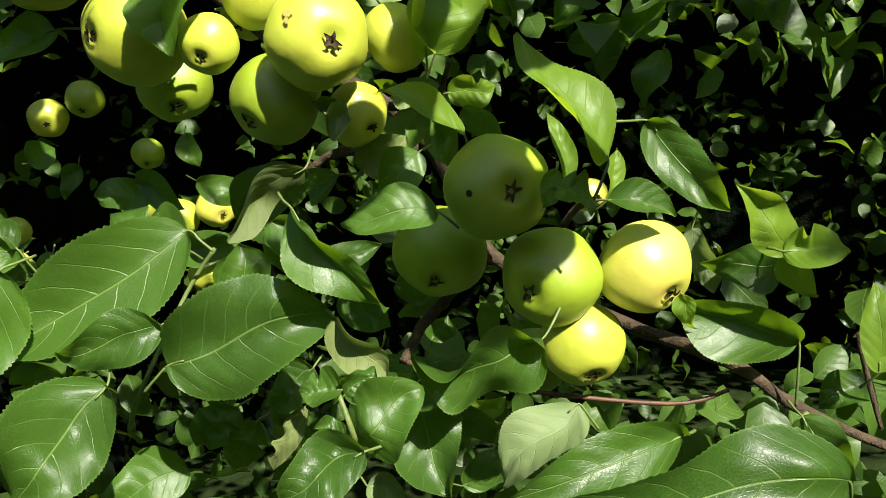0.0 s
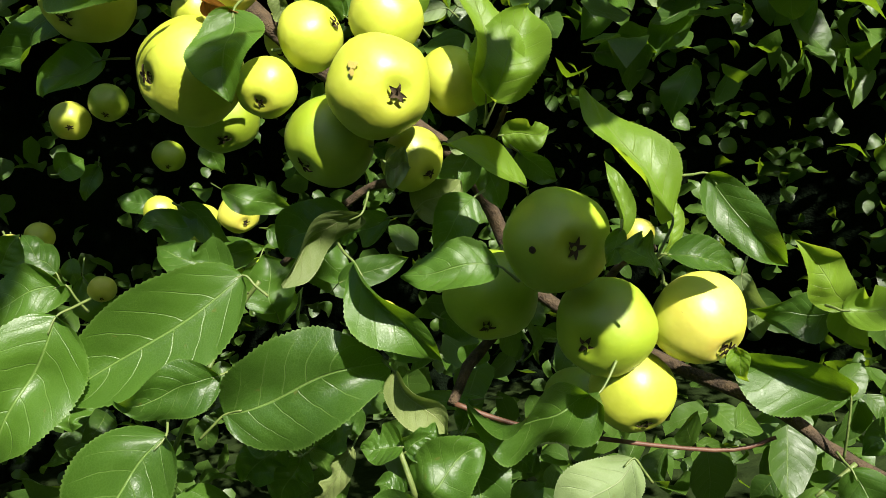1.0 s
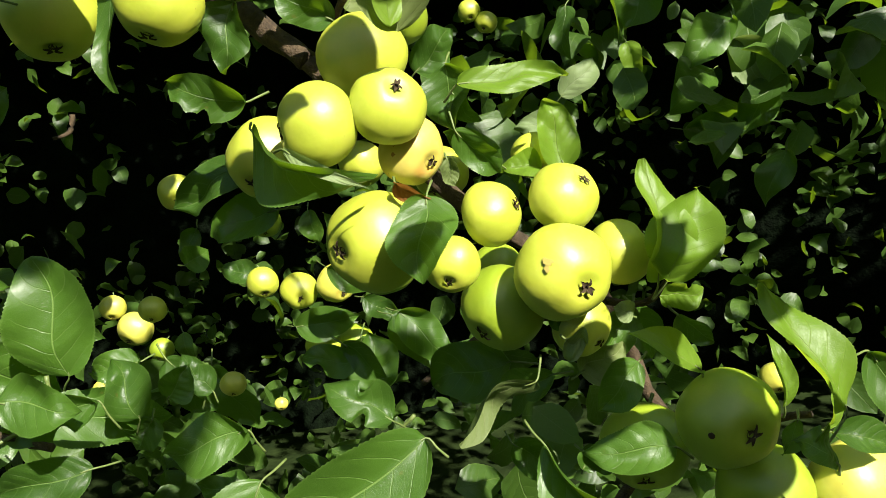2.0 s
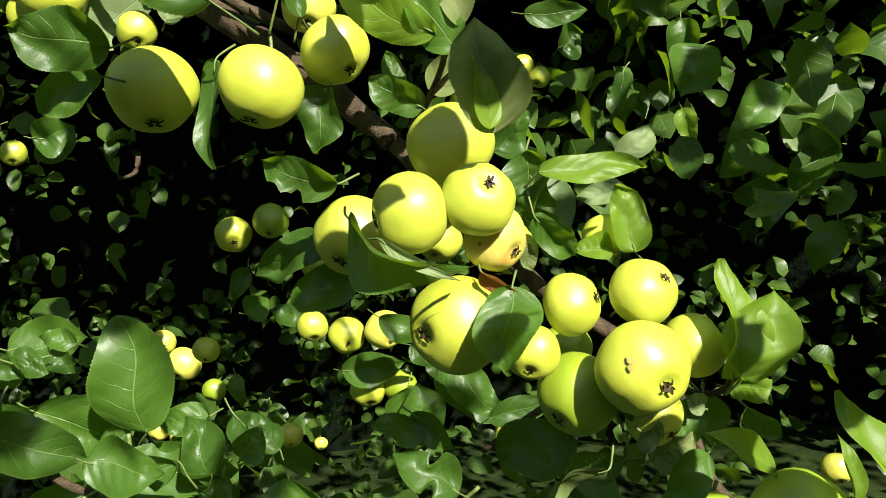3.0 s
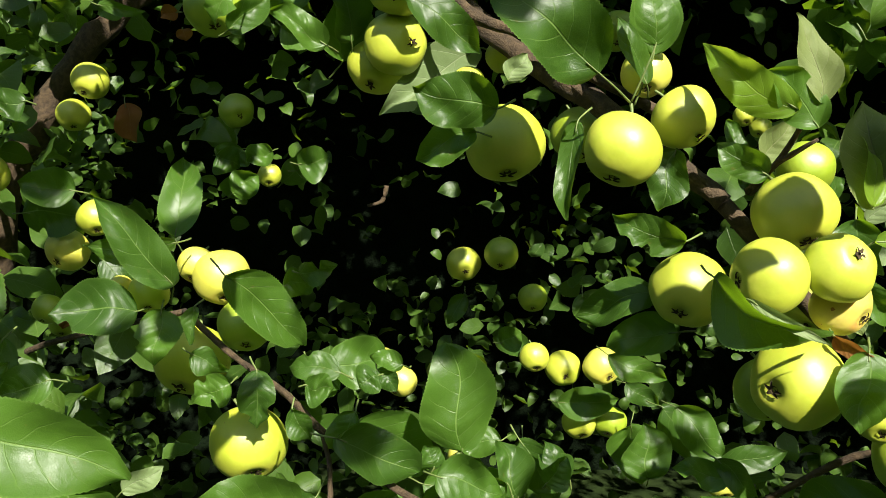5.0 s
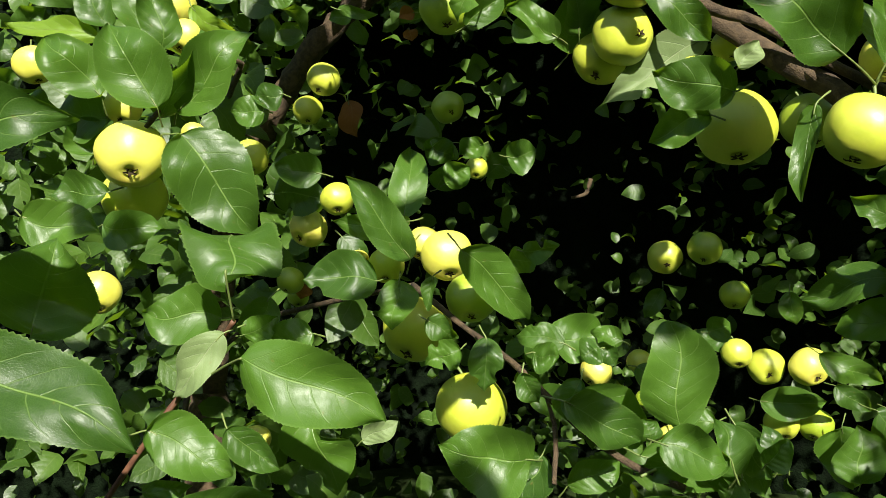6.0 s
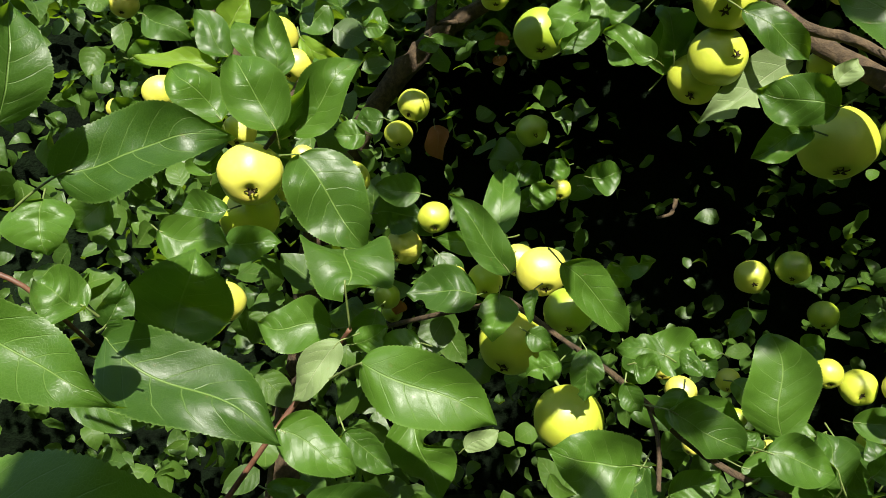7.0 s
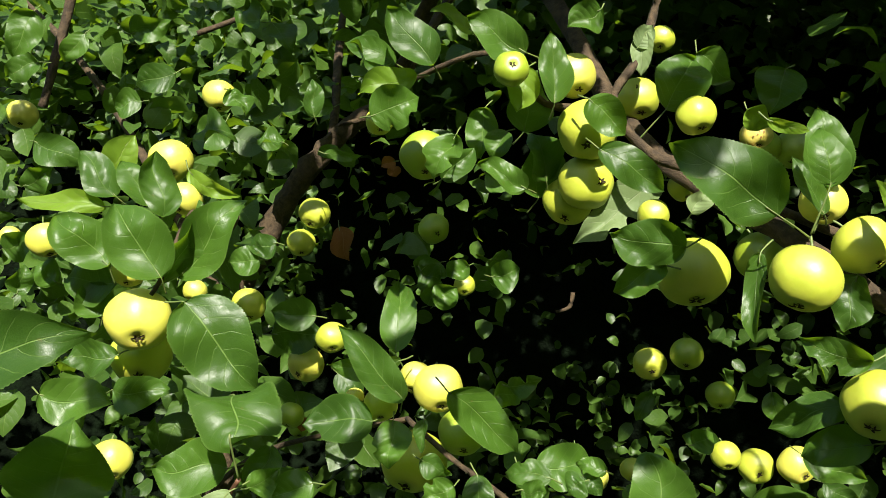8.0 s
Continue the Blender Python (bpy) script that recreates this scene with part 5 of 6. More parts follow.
apple((-0.8691, 0.4506, 1.8122), 0.0127, (-0.0268, -0.6379, -0.7696), 0.80)
apple((-0.9547, 0.3416, 1.8757), 0.0186, (0.3504, -0.0667, -0.9342), 0.75)
apple((-1.0371, 0.5966, 1.9864), 0.0285, (0.3627, -0.4440, -0.8193), 0.70)
apple((-0.8988, 0.4774, 1.9154), 0.0189, (-0.0279, -0.6383, -0.7693), 0.90)
apple((-0.9135, 0.4043, 1.8387), 0.0177, (0.2632, -0.5057, -0.8216), 0.90)
apple((-0.8605, 0.5232, 1.7908), 0.0193, (0.3602, -0.4457, -0.8195), 0.60)
apple((-0.9915, 0.3851, 1.8848), 0.0121, (-0.0288, -0.6386, -0.7690), 0.80)
leaf(upper_branch, (-0.8151, 0.3540, 1.8270), (-0.8483, 0.3347, 1.9022), (0.6762, -0.7282, 0.1119), 0.0589, fold=0.15, bow=0.05)
leaf(upper_branch, (-0.8278, 0.3897, 1.8272), (-0.7626, 0.4216, 1.8968), (0.4324, -0.9016, 0.0081), 0.0480, fold=0.25, bow=0.05)
leaf(upper_branch, (-0.8421, 0.3825, 1.8220), (-0.8000, 0.4023, 1.8966), (0.8575, -0.3278, -0.3965), 0.0459, fold=0.20, bow=0.05)
leaf(upper_branch, (-0.8921, 0.3610, 1.8434), (-0.9350, 0.3372, 1.9001), (0.6786, -0.7008, 0.2198), 0.0513, fold=0.15, bow=0.05)
leaf(upper_branch, (-0.7879, 0.3534, 1.8028), (-0.7376, 0.3819, 1.7163), (0.5945, -0.7998, 0.0828), 0.0716, fold=0.15, bow=0.05, node=(-0.8127, 0.3541, 1.8042))
leaf(upper_branch, (-0.9347, 0.4136, 1.9197), (-0.9649, 0.3965, 1.9730), (0.6930, -0.7012, 0.1676), 0.0387, fold=0.15, bow=0.05)
leaf(upper_branch, (-0.8773, 0.4216, 1.8913), (-0.8780, 0.4194, 1.9606), (0.8292, -0.5588, -0.0101), 0.0395, fold=0.15, bow=0.05)
leaf(upper_branch, (-0.9053, 0.4292, 1.9065), (-0.9258, 0.4171, 1.9600), (0.7733, -0.6142, 0.1574), 0.0367, fold=0.15, bow=0.05)
leaf(upper_branch, (-0.9458, 0.4081, 1.9099), (-1.0290, 0.3645, 1.9278), (0.4928, -0.8154, 0.3038), 0.0256, fold=0.15, bow=0.05, look_of="young")
leaf(upper_branch, (-0.9727, 0.4380, 1.9556), (-0.9416, 0.4532, 1.9905), (0.7134, -0.5882, -0.3809), 0.0410, fold=0.15, bow=0.05, look_of="young")
leaf(upper_branch, (-0.8922, 0.4800, 1.9458), (-0.8464, 0.5047, 1.9115), (0.3013, -0.9179, -0.2584), 0.0228, fold=0.15, bow=0.20, look_of="young")
leaf(upper_branch, (-0.9239, 0.3992, 1.8279), (-0.9753, 0.3722, 1.8389), (0.4896, -0.8427, 0.2239), 0.0538, fold=0.15, bow=0.05)
leaf(upper_branch, (-0.9426, 0.3904, 1.7943), (-0.9551, 0.3829, 1.8310), (0.8326, -0.5251, 0.1760), 0.0418, fold=0.15, bow=0.05)
leaf(upper_branch, (-0.9811, 0.3694, 1.8335), (-1.0003, 0.3589, 1.8532), (0.6860, -0.6519, 0.3232), 0.0299, fold=0.15, bow=0.05)
leaf(upper_branch, (-1.0185, 0.3502, 1.8254), (-1.0081, 0.3548, 1.8540), (0.8536, -0.4643, -0.2362), 0.0269, fold=0.15, bow=0.05)
leaf(upper_branch, (-0.8837, 0.3544, 1.7562), (-0.9301, 0.3304, 1.7553), (0.4432, -0.8648, 0.2359), 0.0367, fold=0.15, bow=0.05)
leaf(upper_branch, (-0.8557, 0.3246, 1.7283), (-0.8098, 0.3485, 1.7237), (0.4598, -0.8876, -0.0281), 0.0348, fold=0.15, bow=0.05)
leaf(upper_branch, (-0.8796, 0.5813, 1.7516), (-0.8238, 0.6103, 1.7474), (0.4609, -0.8874, -0.0120), 0.0523, fold=0.15, bow=0.05, bites=1)
leaf(upper_branch, (-0.7933, 0.5586, 1.7712), (-0.8383, 0.5350, 1.7821), (0.4964, -0.8336, 0.2422), 0.0392, fold=0.15, bow=0.05)
leaf(upper_branch, (-0.8577, 0.5458, 1.8416), (-0.8900, 0.5291, 1.8415), (0.4593, -0.8865, 0.0557), 0.0363, fold=0.15, bow=0.05)
leaf(upper_branch, (-0.8385, 0.5552, 1.8595), (-0.8682, 0.5400, 1.8559), (0.4563, -0.8897, 0.0154), 0.0304, fold=0.15, bow=0.05)
leaf(upper_branch, (-0.7860, 0.5798, 1.7027), (-0.7660, 0.5907, 1.6638), (0.5891, -0.7406, 0.3231), 0.0290, fold=0.15, bow=0.05)
leaf(upper_branch, (-0.7585, 0.4220, 1.6559), (-0.7817, 0.4111, 1.6142), (0.3872, -0.9216, 0.0252), 0.0333, fold=0.15, bow=0.05)
leaf(upper_branch, (-0.6879, 0.3917, 1.6318), (-0.7225, 0.3740, 1.6225), (0.3502, -0.8689, 0.3498), 0.0359, fold=0.15, bow=0.05)

high_branch = branch("high apple branch heavy with apples and serrated leaves")
twig(high_branch, [(-0.2381, 0.6065, 1.8048), (-0.3046, 0.5701, 1.8432), (-0.3572, 0.5638, 1.8796), (-0.4002, 0.5630, 1.9011), (-0.4334, 0.5669, 1.9546), (-0.4127, 0.6112, 2.0079), (-0.4034, 0.6718, 2.0779)], 0.0045, 0.0040, "bark")
twig(high_branch, [(-0.4334, 0.5669, 1.9546), (-0.4960, 0.5558, 1.9640), (-0.5553, 0.5682, 2.0285), (-0.6611, 0.5908, 2.0237)], 0.0040, 0.0030, "bark")
apple((-0.4607, 0.5688, 1.9344), 0.0290, (0.1609, -0.7407, -0.6523), 0.55)
apple((-0.4743, 0.5920, 1.8862), 0.0271, (0.8171, -0.5665, -0.1070), 0.50)
apple((-0.5030, 0.6162, 1.8710), 0.0259, (-0.0297, -0.6389, -0.7687), 0.35)
apple((-0.4296, 0.6515, 1.9708), 0.0224, (0.2706, -0.5014, -0.8218), 0.45, "hole")
apple((-0.4742, 0.5828, 1.9917), 0.0224, (0.3549, -0.4492, -0.8199), 0.70)
apple((-0.5034, 0.4920, 1.9885), 0.0159, (0.4651, -0.8841, 0.0448), 0.30)
apple((-0.3181, 0.6014, 1.7979), 0.0239, (0.2743, -0.4992, -0.8219), 0.30)
apple((-0.3265, 0.7628, 1.9149), 0.0218, (0.3521, -0.4510, -0.8201), 0.20)
apple((-0.2953, 0.7792, 1.9100), 0.0206, (-0.0313, -0.6394, -0.7682), 0.20)
apple((-0.6803, 0.6422, 1.9470), 0.0291, (0.2780, -0.4971, -0.8220), 0.25)
apple((-0.3633, 0.5967, 1.9356), 0.0187, (0.3494, -0.4528, -0.8203), 0.35)
apple((-0.4123, 0.7148, 2.0436), 0.0150, (-0.0320, -0.6397, -0.7680), 0.40)
apple((-0.7202, 0.6130, 1.9900), 0.0164, (0.2816, -0.4949, -0.8220), 0.50)
apple((-0.3872, 0.6311, 1.8733), 0.0154, (0.3466, -0.4547, -0.8205), 0.60)
leaf(high_branch, (-0.3895, 0.5914, 1.9452), (-0.3608, 0.6060, 1.9918), (0.4204, -0.9070, 0.0263), 0.0514, fold=0.15, bow=0.05, shape="round", node=(-0.4180, 0.5901, 1.9200))
leaf(high_branch, (-0.4756, 0.5215, 1.9562), (-0.4729, 0.5218, 2.0238), (0.5541, -0.8322, -0.0186), 0.0312, fold=0.15, bow=0.05)
leaf(high_branch, (-0.5017, 0.5295, 1.9959), (-0.5144, 0.5233, 1.9543), (0.2645, -0.9624, 0.0613), 0.0325, fold=0.15, bow=0.05, look_of="young")
leaf(high_branch, (-0.5174, 0.5447, 1.9386), (-0.5006, 0.5527, 1.9974), (0.7865, -0.6008, -0.1429), 0.0442, fold=0.15, bow=0.05)
leaf(high_branch, (-0.4414, 0.5172, 1.9536), (-0.4158, 0.5316, 1.9176), (0.1935, -0.9503, -0.2438), 0.0345, fold=0.15, bow=0.05)
leaf(high_branch, (-0.4346, 0.5095, 1.9070), (-0.3839, 0.5375, 1.8637), (0.4410, -0.8953, -0.0635), 0.0334, fold=0.15, bow=0.05)
leaf(high_branch, (-0.4080, 0.6273, 1.8814), (-0.4899, 0.5841, 1.8306), (0.3576, -0.9123, 0.1997), 0.0456, fold=0.15, bow=0.05, look_of="pale", bites=1)
leaf(high_branch, (-0.5770, 0.5174, 1.9421), (-0.6009, 0.5053, 1.8996), (0.2267, -0.9628, 0.1471), 0.0363, fold=0.15, bow=0.05, bites=1)
leaf(high_branch, (-0.5231, 0.5540, 1.8838), (-0.5621, 0.5324, 1.9153), (0.5681, -0.8091, 0.1502), 0.0271, fold=0.40, bow=0.05)
leaf(high_branch, (-0.6476, 0.4761, 1.9666), (-0.6042, 0.4992, 1.9812), (0.5124, -0.8349, -0.2008), 0.0461, fold=0.15, bow=0.05, bites=1)
leaf(high_branch, (-0.6227, 0.5322, 2.0118), (-0.6775, 0.5029, 1.9997), (0.4506, -0.8865, 0.1054), 0.0318, fold=0.15, bow=0.05, look_of="young")
leaf(high_branch, (-0.6506, 0.5395, 2.0304), (-0.6961, 0.5145, 2.0596), (0.4963, -0.8676, 0.0305), 0.0268, fold=0.15, bow=0.05)
leaf(high_branch, (-0.5934, 0.5138, 2.0128), (-0.6285, 0.4939, 2.0757), (0.4858, -0.8741, -0.0066), 0.0416, fold=0.15, bow=0.05)
leaf(high_branch, (-0.5019, 0.5291, 2.0104), (-0.5483, 0.5034, 2.0485), (0.4144, -0.9042, -0.1038), 0.0422, fold=0.15, bow=0.05)
leaf(high_branch, (-0.5541, 0.5929, 1.9503), (-0.5720, 0.5837, 1.9225), (0.2018, -0.9616, 0.1859), 0.0313, fold=0.15, bow=0.05)
leaf(high_branch, (-0.5926, 0.6284, 1.9859), (-0.6026, 0.6239, 1.9305), (0.1002, -0.9931, 0.0611), 0.0398, fold=0.15, bow=0.05)
leaf(high_branch, (-0.4040, 0.6043, 2.0267), (-0.4123, 0.6005, 1.9835), (0.0956, -0.9931, 0.0675), 0.0222, fold=0.15, bow=0.05, look_of="pale")
leaf(high_branch, (-0.4125, 0.6000, 2.0110), (-0.3987, 0.6070, 2.0317), (0.5380, -0.8399, -0.0716), 0.0222, fold=0.15, bow=0.05, look_of="pale")
leaf(high_branch, (-0.4354, 0.5643, 2.0458), (-0.4648, 0.5487, 2.0326), (0.4775, -0.8782, -0.0254), 0.0325, fold=0.15, bow=0.05)
leaf(high_branch, (-0.5314, 0.6064, 1.8773), (-0.5335, 0.6040, 1.9484), (0.7642, -0.6450, 0.0009), 0.0476, fold=0.15, bow=0.05)
leaf(high_branch, (-0.5156, 0.5919, 1.8920), (-0.5215, 0.5878, 1.9445), (0.7490, -0.6617, 0.0328), 0.0398, fold=0.15, bow=0.05)
leaf(high_branch, (-0.3720, 0.6898, 2.0158), (-0.3434, 0.7058, 1.9835), (0.0624, -0.9155, -0.3975), 0.0359, fold=0.15, bow=0.05)
leaf(high_branch, (-0.3249, 0.6596, 1.9439), (-0.3068, 0.6697, 1.9255), (0.0950, -0.9098, -0.4040), 0.0281, fold=0.15, bow=0.05, look_of="young")
leaf(high_branch, (-0.2908, 0.7340, 1.9904), (-0.3101, 0.7244, 1.9449), (0.0392, -0.9809, 0.1904), 0.0538, fold=0.15, bow=0.05)
leaf(high_branch, (-0.3691, 0.5581, 1.8426), (-0.3540, 0.5658, 1.8640), (0.4331, -0.9011, 0.0212), 0.0205, fold=0.15, bow=0.05, look_of="pale")

inner_branch = branch("shaded inner apple branch deep in the crown")
twig(inner_branch, [(-1.0485, 1.0932, 2.1045), (-1.0421, 1.0070, 2.0827)], 0.0060, 0.0030, "bark")
twig(inner_branch, [(-0.6201, 0.9528, 1.7612), (-0.6264, 0.9502, 1.7409), (-0.6446, 0.9408, 1.7352)], 0.0035, 0.0020, "bark")
twig(inner_branch, [(-1.4727, 0.8312, 2.4052), (-1.5113, 0.8146, 2.2838), (-1.5489, 0.7981, 2.1727)], 0.0080, 0.0080, "bark")
twig(inner_branch, [(-1.3548, 1.0075, 2.3136), (-1.2736, 1.0490, 2.3390)], 0.0060, 0.0050, "bark")
apple((-0.5296, 1.0024, 1.6468), 0.0241, (0.3197, -0.8498, -0.4191), 0.60)
apple((-0.4740, 0.9971, 1.6606), 0.0231, (0.0268, -0.6830, -0.7299), 0.20)
apple((-0.4318, 0.9868, 1.5191), 0.0202, (0.2301, -0.6364, -0.7363), 0.60)
apple((-0.3987, 1.0253, 1.4951), 0.0247, (0.3043, -0.8996, -0.3132), 0.60)
apple((-0.3439, 1.0164, 1.5009), 0.0258, (0.5041, -0.6947, -0.5131), 0.70)
apple((-0.3793, 1.0280, 1.4169), 0.0233, (0.2268, -0.6373, -0.7365), 0.40)
apple((-0.3373, 1.0412, 1.4164), 0.0227, (-0.1872, -0.6936, -0.6956), 0.30)
apple((-0.1900, 1.0362, 1.3393), 0.0230, (0.1716, -0.6519, -0.7386), 0.70)
apple((-0.8070, 0.9753, 1.7835), 0.0169, (0.2234, -0.6383, -0.7367), 0.60)
apple((-1.1229, 0.7954, 2.1181), 0.0261, (0.1527, -0.3095, -0.9386), 0.80)
apple((-1.6043, 0.7971, 2.1681), 0.0274, (0.2958, -0.4865, -0.8221), 0.85)
apple((-1.2513, 0.5090, 1.9074), 0.0137, (0.3348, -0.4622, -0.8211), 0.70)
apple((-0.9560, 0.7948, 1.9116), 0.0236, (-0.0345, -0.6405, -0.7671), 0.50)
apple((-0.9824, 0.7908, 1.8700), 0.0212, (0.2993, -0.4844, -0.8221), 0.40)
apple((-0.8508, 0.9707, 1.8788), 0.0248, (0.6131, -0.6547, -0.4421), 0.30)
apple((-0.8739, 0.5990, 1.6502), 0.0159, (-0.0349, -0.6407, -0.7670), 0.20)
apple((-0.8816, 0.5370, 1.4776), 0.0159, (0.3314, -0.5641, -0.7563), 0.70)
apple((-0.9024, 0.6489, 1.6240), 0.0132, (0.3586, -0.5503, -0.7541), 0.30)
apple((-0.5285, 0.8814, 1.4719), 0.0139, (-0.1887, -0.6936, -0.6952), 0.30)
apple((-0.4474, 1.0815, 1.5863), 0.0213, (0.0509, -0.6792, -0.7322), 0.20)
apple((-0.6717, 1.0403, 1.5006), 0.0180, (0.1207, -0.6902, -0.7135), 0.70)
apple((-0.6435, 1.0372, 1.4681), 0.0243, (-0.2751, -0.7185, -0.6388), 0.80)
apple((-0.5427, 0.9044, 1.5166), 0.0163, (0.1022, -0.6941, -0.7126), 0.40)
apple((-0.3733, 0.7076, 1.4724), 0.0123, (0.1171, -0.6910, -0.7133), 0.80)
apple((-0.5664, 0.8093, 1.4501), 0.0125, (-0.2752, -0.7185, -0.6388), 0.70)
apple((-0.4448, 0.6401, 1.4998), 0.0135, (0.3419, -0.5588, -0.7556), 0.70)
apple((-0.4821, 1.1066, 1.3159), 0.0100, (0.1134, -0.6918, -0.7132), 0.80)
apple((-0.1167, 1.2339, 1.8213), 0.0166, (-0.2753, -0.7185, -0.6387), 0.40)
apple((-0.1392, 1.2339, 1.8411), 0.0166, (0.1098, -0.6925, -0.7130), 0.40)
leaf(inner_branch, (-1.0011, 0.9207, 1.8965), (-0.9928, 0.9265, 1.8393), (0.1604, -0.9840, -0.0774), 0.0413, fold=0.15, bow=0.05, look_of="dry")
leaf(inner_branch, (-0.8701, 0.6267, 1.6414), (-0.8778, 0.6213, 1.6248), (0.4263, -0.9000, 0.0914), 0.0179, fold=0.15, bow=0.05, look_of="dry")
leaf(inner_branch, (-0.7096, 0.6229, 1.9425), (-0.7246, 0.6149, 1.9373), (0.4631, -0.8859, 0.0248), 0.0160, fold=0.50, bow=0.05, look_of="dry")
leaf(inner_branch, (-0.8016, 0.7716, 1.9583), (-0.7984, 0.7718, 1.9444), (0.2938, -0.9541, 0.0574), 0.0211, fold=0.15, bow=0.05, look_of="dry")
apple((-0.3278, 0.7469, 1.9266), 0.0172, (0.2358, -0.6232, -0.7457), 0.90, "rot2")
leaf(inner_branch, (-0.0188, 0.9942, 1.9081), (0.0660, 1.0575, 1.8827), (0.4057, -0.7513, -0.5205), 0.0422, fold=0.15, bow=0.05)
leaf(inner_branch, (-0.1232, 0.9983, 1.8808), (-0.0481, 1.0114, 1.8795), (0.1601, -0.9417, -0.2959), 0.0323, fold=0.15, bow=0.05)
leaf(inner_branch, (-0.0854, 1.0517, 1.8413), (-0.0525, 1.0593, 1.8574), (0.2779, -0.9532, -0.1194), 0.0443, fold=0.15, bow=0.05)
leaf(inner_branch, (-0.0304, 0.9431, 1.6952), (0.0135, 0.9553, 1.7350), (0.1891, -0.9778, 0.0902), 0.0334, fold=0.15, bow=0.05, look_of="pale")
leaf(inner_branch, (-0.0334, 0.7870, 1.6735), (-0.0827, 0.7780, 1.6711), (0.1582, -0.9450, 0.2863), 0.0248, fold=0.15, bow=0.05, look_of="pale")
leaf(inner_branch, (0.0557, 1.0154, 1.7491), (0.0676, 1.0129, 1.7070), (-0.3350, -0.9415, -0.0378), 0.0281, fold=0.15, bow=0.05, look_of="young")
leaf(inner_branch, (0.0896, 1.0295, 1.8227), (0.0563, 1.0170, 1.7628), (-0.1986, -0.9316, 0.3046), 0.0633, fold=0.15, bow=0.05)
leaf(inner_branch, (0.2101, 1.1468, 1.7666), (0.1325, 1.1265, 1.7070), (-0.0575, -0.9196, 0.3886), 0.0541, fold=0.15, bow=0.05)
leaf(inner_branch, (0.1774, 1.1341, 1.7042), (0.1156, 1.1186, 1.6626), (-0.0410, -0.9145, 0.4025), 0.0619, fold=0.15, bow=0.05)
leaf(inner_branch, (0.2090, 1.1437, 1.7401), (0.2440, 1.1429, 1.6773), (-0.3552, -0.9160, -0.1866), 0.0541, fold=0.15, bow=0.05, look_of="pale")
leaf(inner_branch, (0.2668, 1.1477, 1.6835), (0.2036, 1.1286, 1.6116), (-0.2260, -0.8736, 0.4309), 0.0541, fold=0.15, bow=0.05)
leaf(inner_branch, (0.1293, 1.1176, 1.6314), (0.2114, 1.1307, 1.6187), (0.1383, -0.9828, -0.1220), 0.0464, fold=0.15, bow=0.05)
leaf(inner_branch, (0.2323, 1.0295, 1.5934), (0.1970, 1.0166, 1.5336), (-0.3591, -0.8461, 0.3939), 0.0422, fold=0.15, bow=0.05)
leaf(inner_branch, (0.0792, 1.1350, 1.8694), (0.0838, 1.1283, 1.8010), (-0.3554, -0.9322, 0.0677), 0.0464, fold=0.15, bow=0.05)
leaf(inner_branch, (-0.0104, 1.0095, 1.8014), (-0.0164, 1.0016, 1.7398), (-0.4287, -0.8900, 0.1554), 0.0295, fold=0.15, bow=0.05)
leaf(inner_branch, (-0.2811, 0.8959, 1.3918), (-0.2849, 0.9027, 1.4595), (0.2562, -0.9602, 0.1109), 0.0613, fold=0.15, bow=0.05)
leaf(inner_branch, (-0.2473, 0.9114, 1.4775), (-0.1898, 0.9144, 1.4131), (0.1037, -0.9936, 0.0452), 0.0482, fold=0.15, bow=0.05)
leaf(inner_branch, (-0.2011, 0.8823, 1.4178), (-0.1226, 0.8978, 1.4326), (0.1568, -0.9699, 0.1863), 0.0334, fold=0.15, bow=0.05)
leaf(inner_branch, (-0.4427, 1.0044, 1.5230), (-0.4907, 0.9983, 1.5449), (0.2865, -0.8779, 0.3836), 0.0340, fold=0.15, bow=0.05)
leaf(inner_branch, (-0.5537, 1.0943, 1.5897), (-0.5802, 1.0847, 1.5459), (0.1440, -0.9815, 0.1262), 0.0304, fold=0.15, bow=0.05)
leaf(inner_branch, (-0.5019, 0.8878, 1.4875), (-0.4967, 0.8846, 1.4493), (0.2181, -0.9693, 0.1133), 0.0211, fold=0.15, bow=0.05)
leaf(inner_branch, (-0.4044, 1.0034, 1.4524), (-0.3216, 1.0183, 1.4548), (0.1737, -0.9800, 0.0973), 0.0464, fold=0.15, bow=0.05)
leaf(inner_branch, (-0.3131, 1.0223, 1.4770), (-0.2694, 1.0263, 1.4440), (0.1377, -0.9887, 0.0598), 0.0309, fold=0.15, bow=0.05)
leaf(inner_branch, (-0.9376, 1.0518, 1.8203), (-0.8963, 1.0597, 1.8260), (0.2188, -0.9331, -0.2853), 0.0422, fold=0.15, bow=0.05)
leaf(inner_branch, (-0.8908, 1.0016, 1.7534), (-0.8656, 1.0102, 1.7914), (0.6150, -0.7524, -0.2358), 0.0485, fold=0.15, bow=0.05)
leaf(inner_branch, (-0.8330, 1.0650, 1.7724), (-0.7822, 1.0782, 1.8106), (0.4425, -0.8465, -0.2960), 0.0422, fold=0.15, bow=0.05)
leaf(inner_branch, (-0.8400, 0.9613, 1.8233), (-0.8631, 0.9499, 1.7991), (0.3666, -0.9264, 0.0853), 0.0464, fold=0.15, bow=0.05)
leaf(inner_branch, (-0.7706, 0.9865, 1.7882), (-0.7321, 1.0040, 1.8119), (0.4937, -0.8531, -0.1689), 0.0506, fold=0.15, bow=0.05)
leaf(inner_branch, (-0.4332, 0.7814, 1.5807), (-0.4101, 0.7917, 1.5925), (0.3663, -0.9257, 0.0942), 0.0316, fold=0.15, bow=0.05)
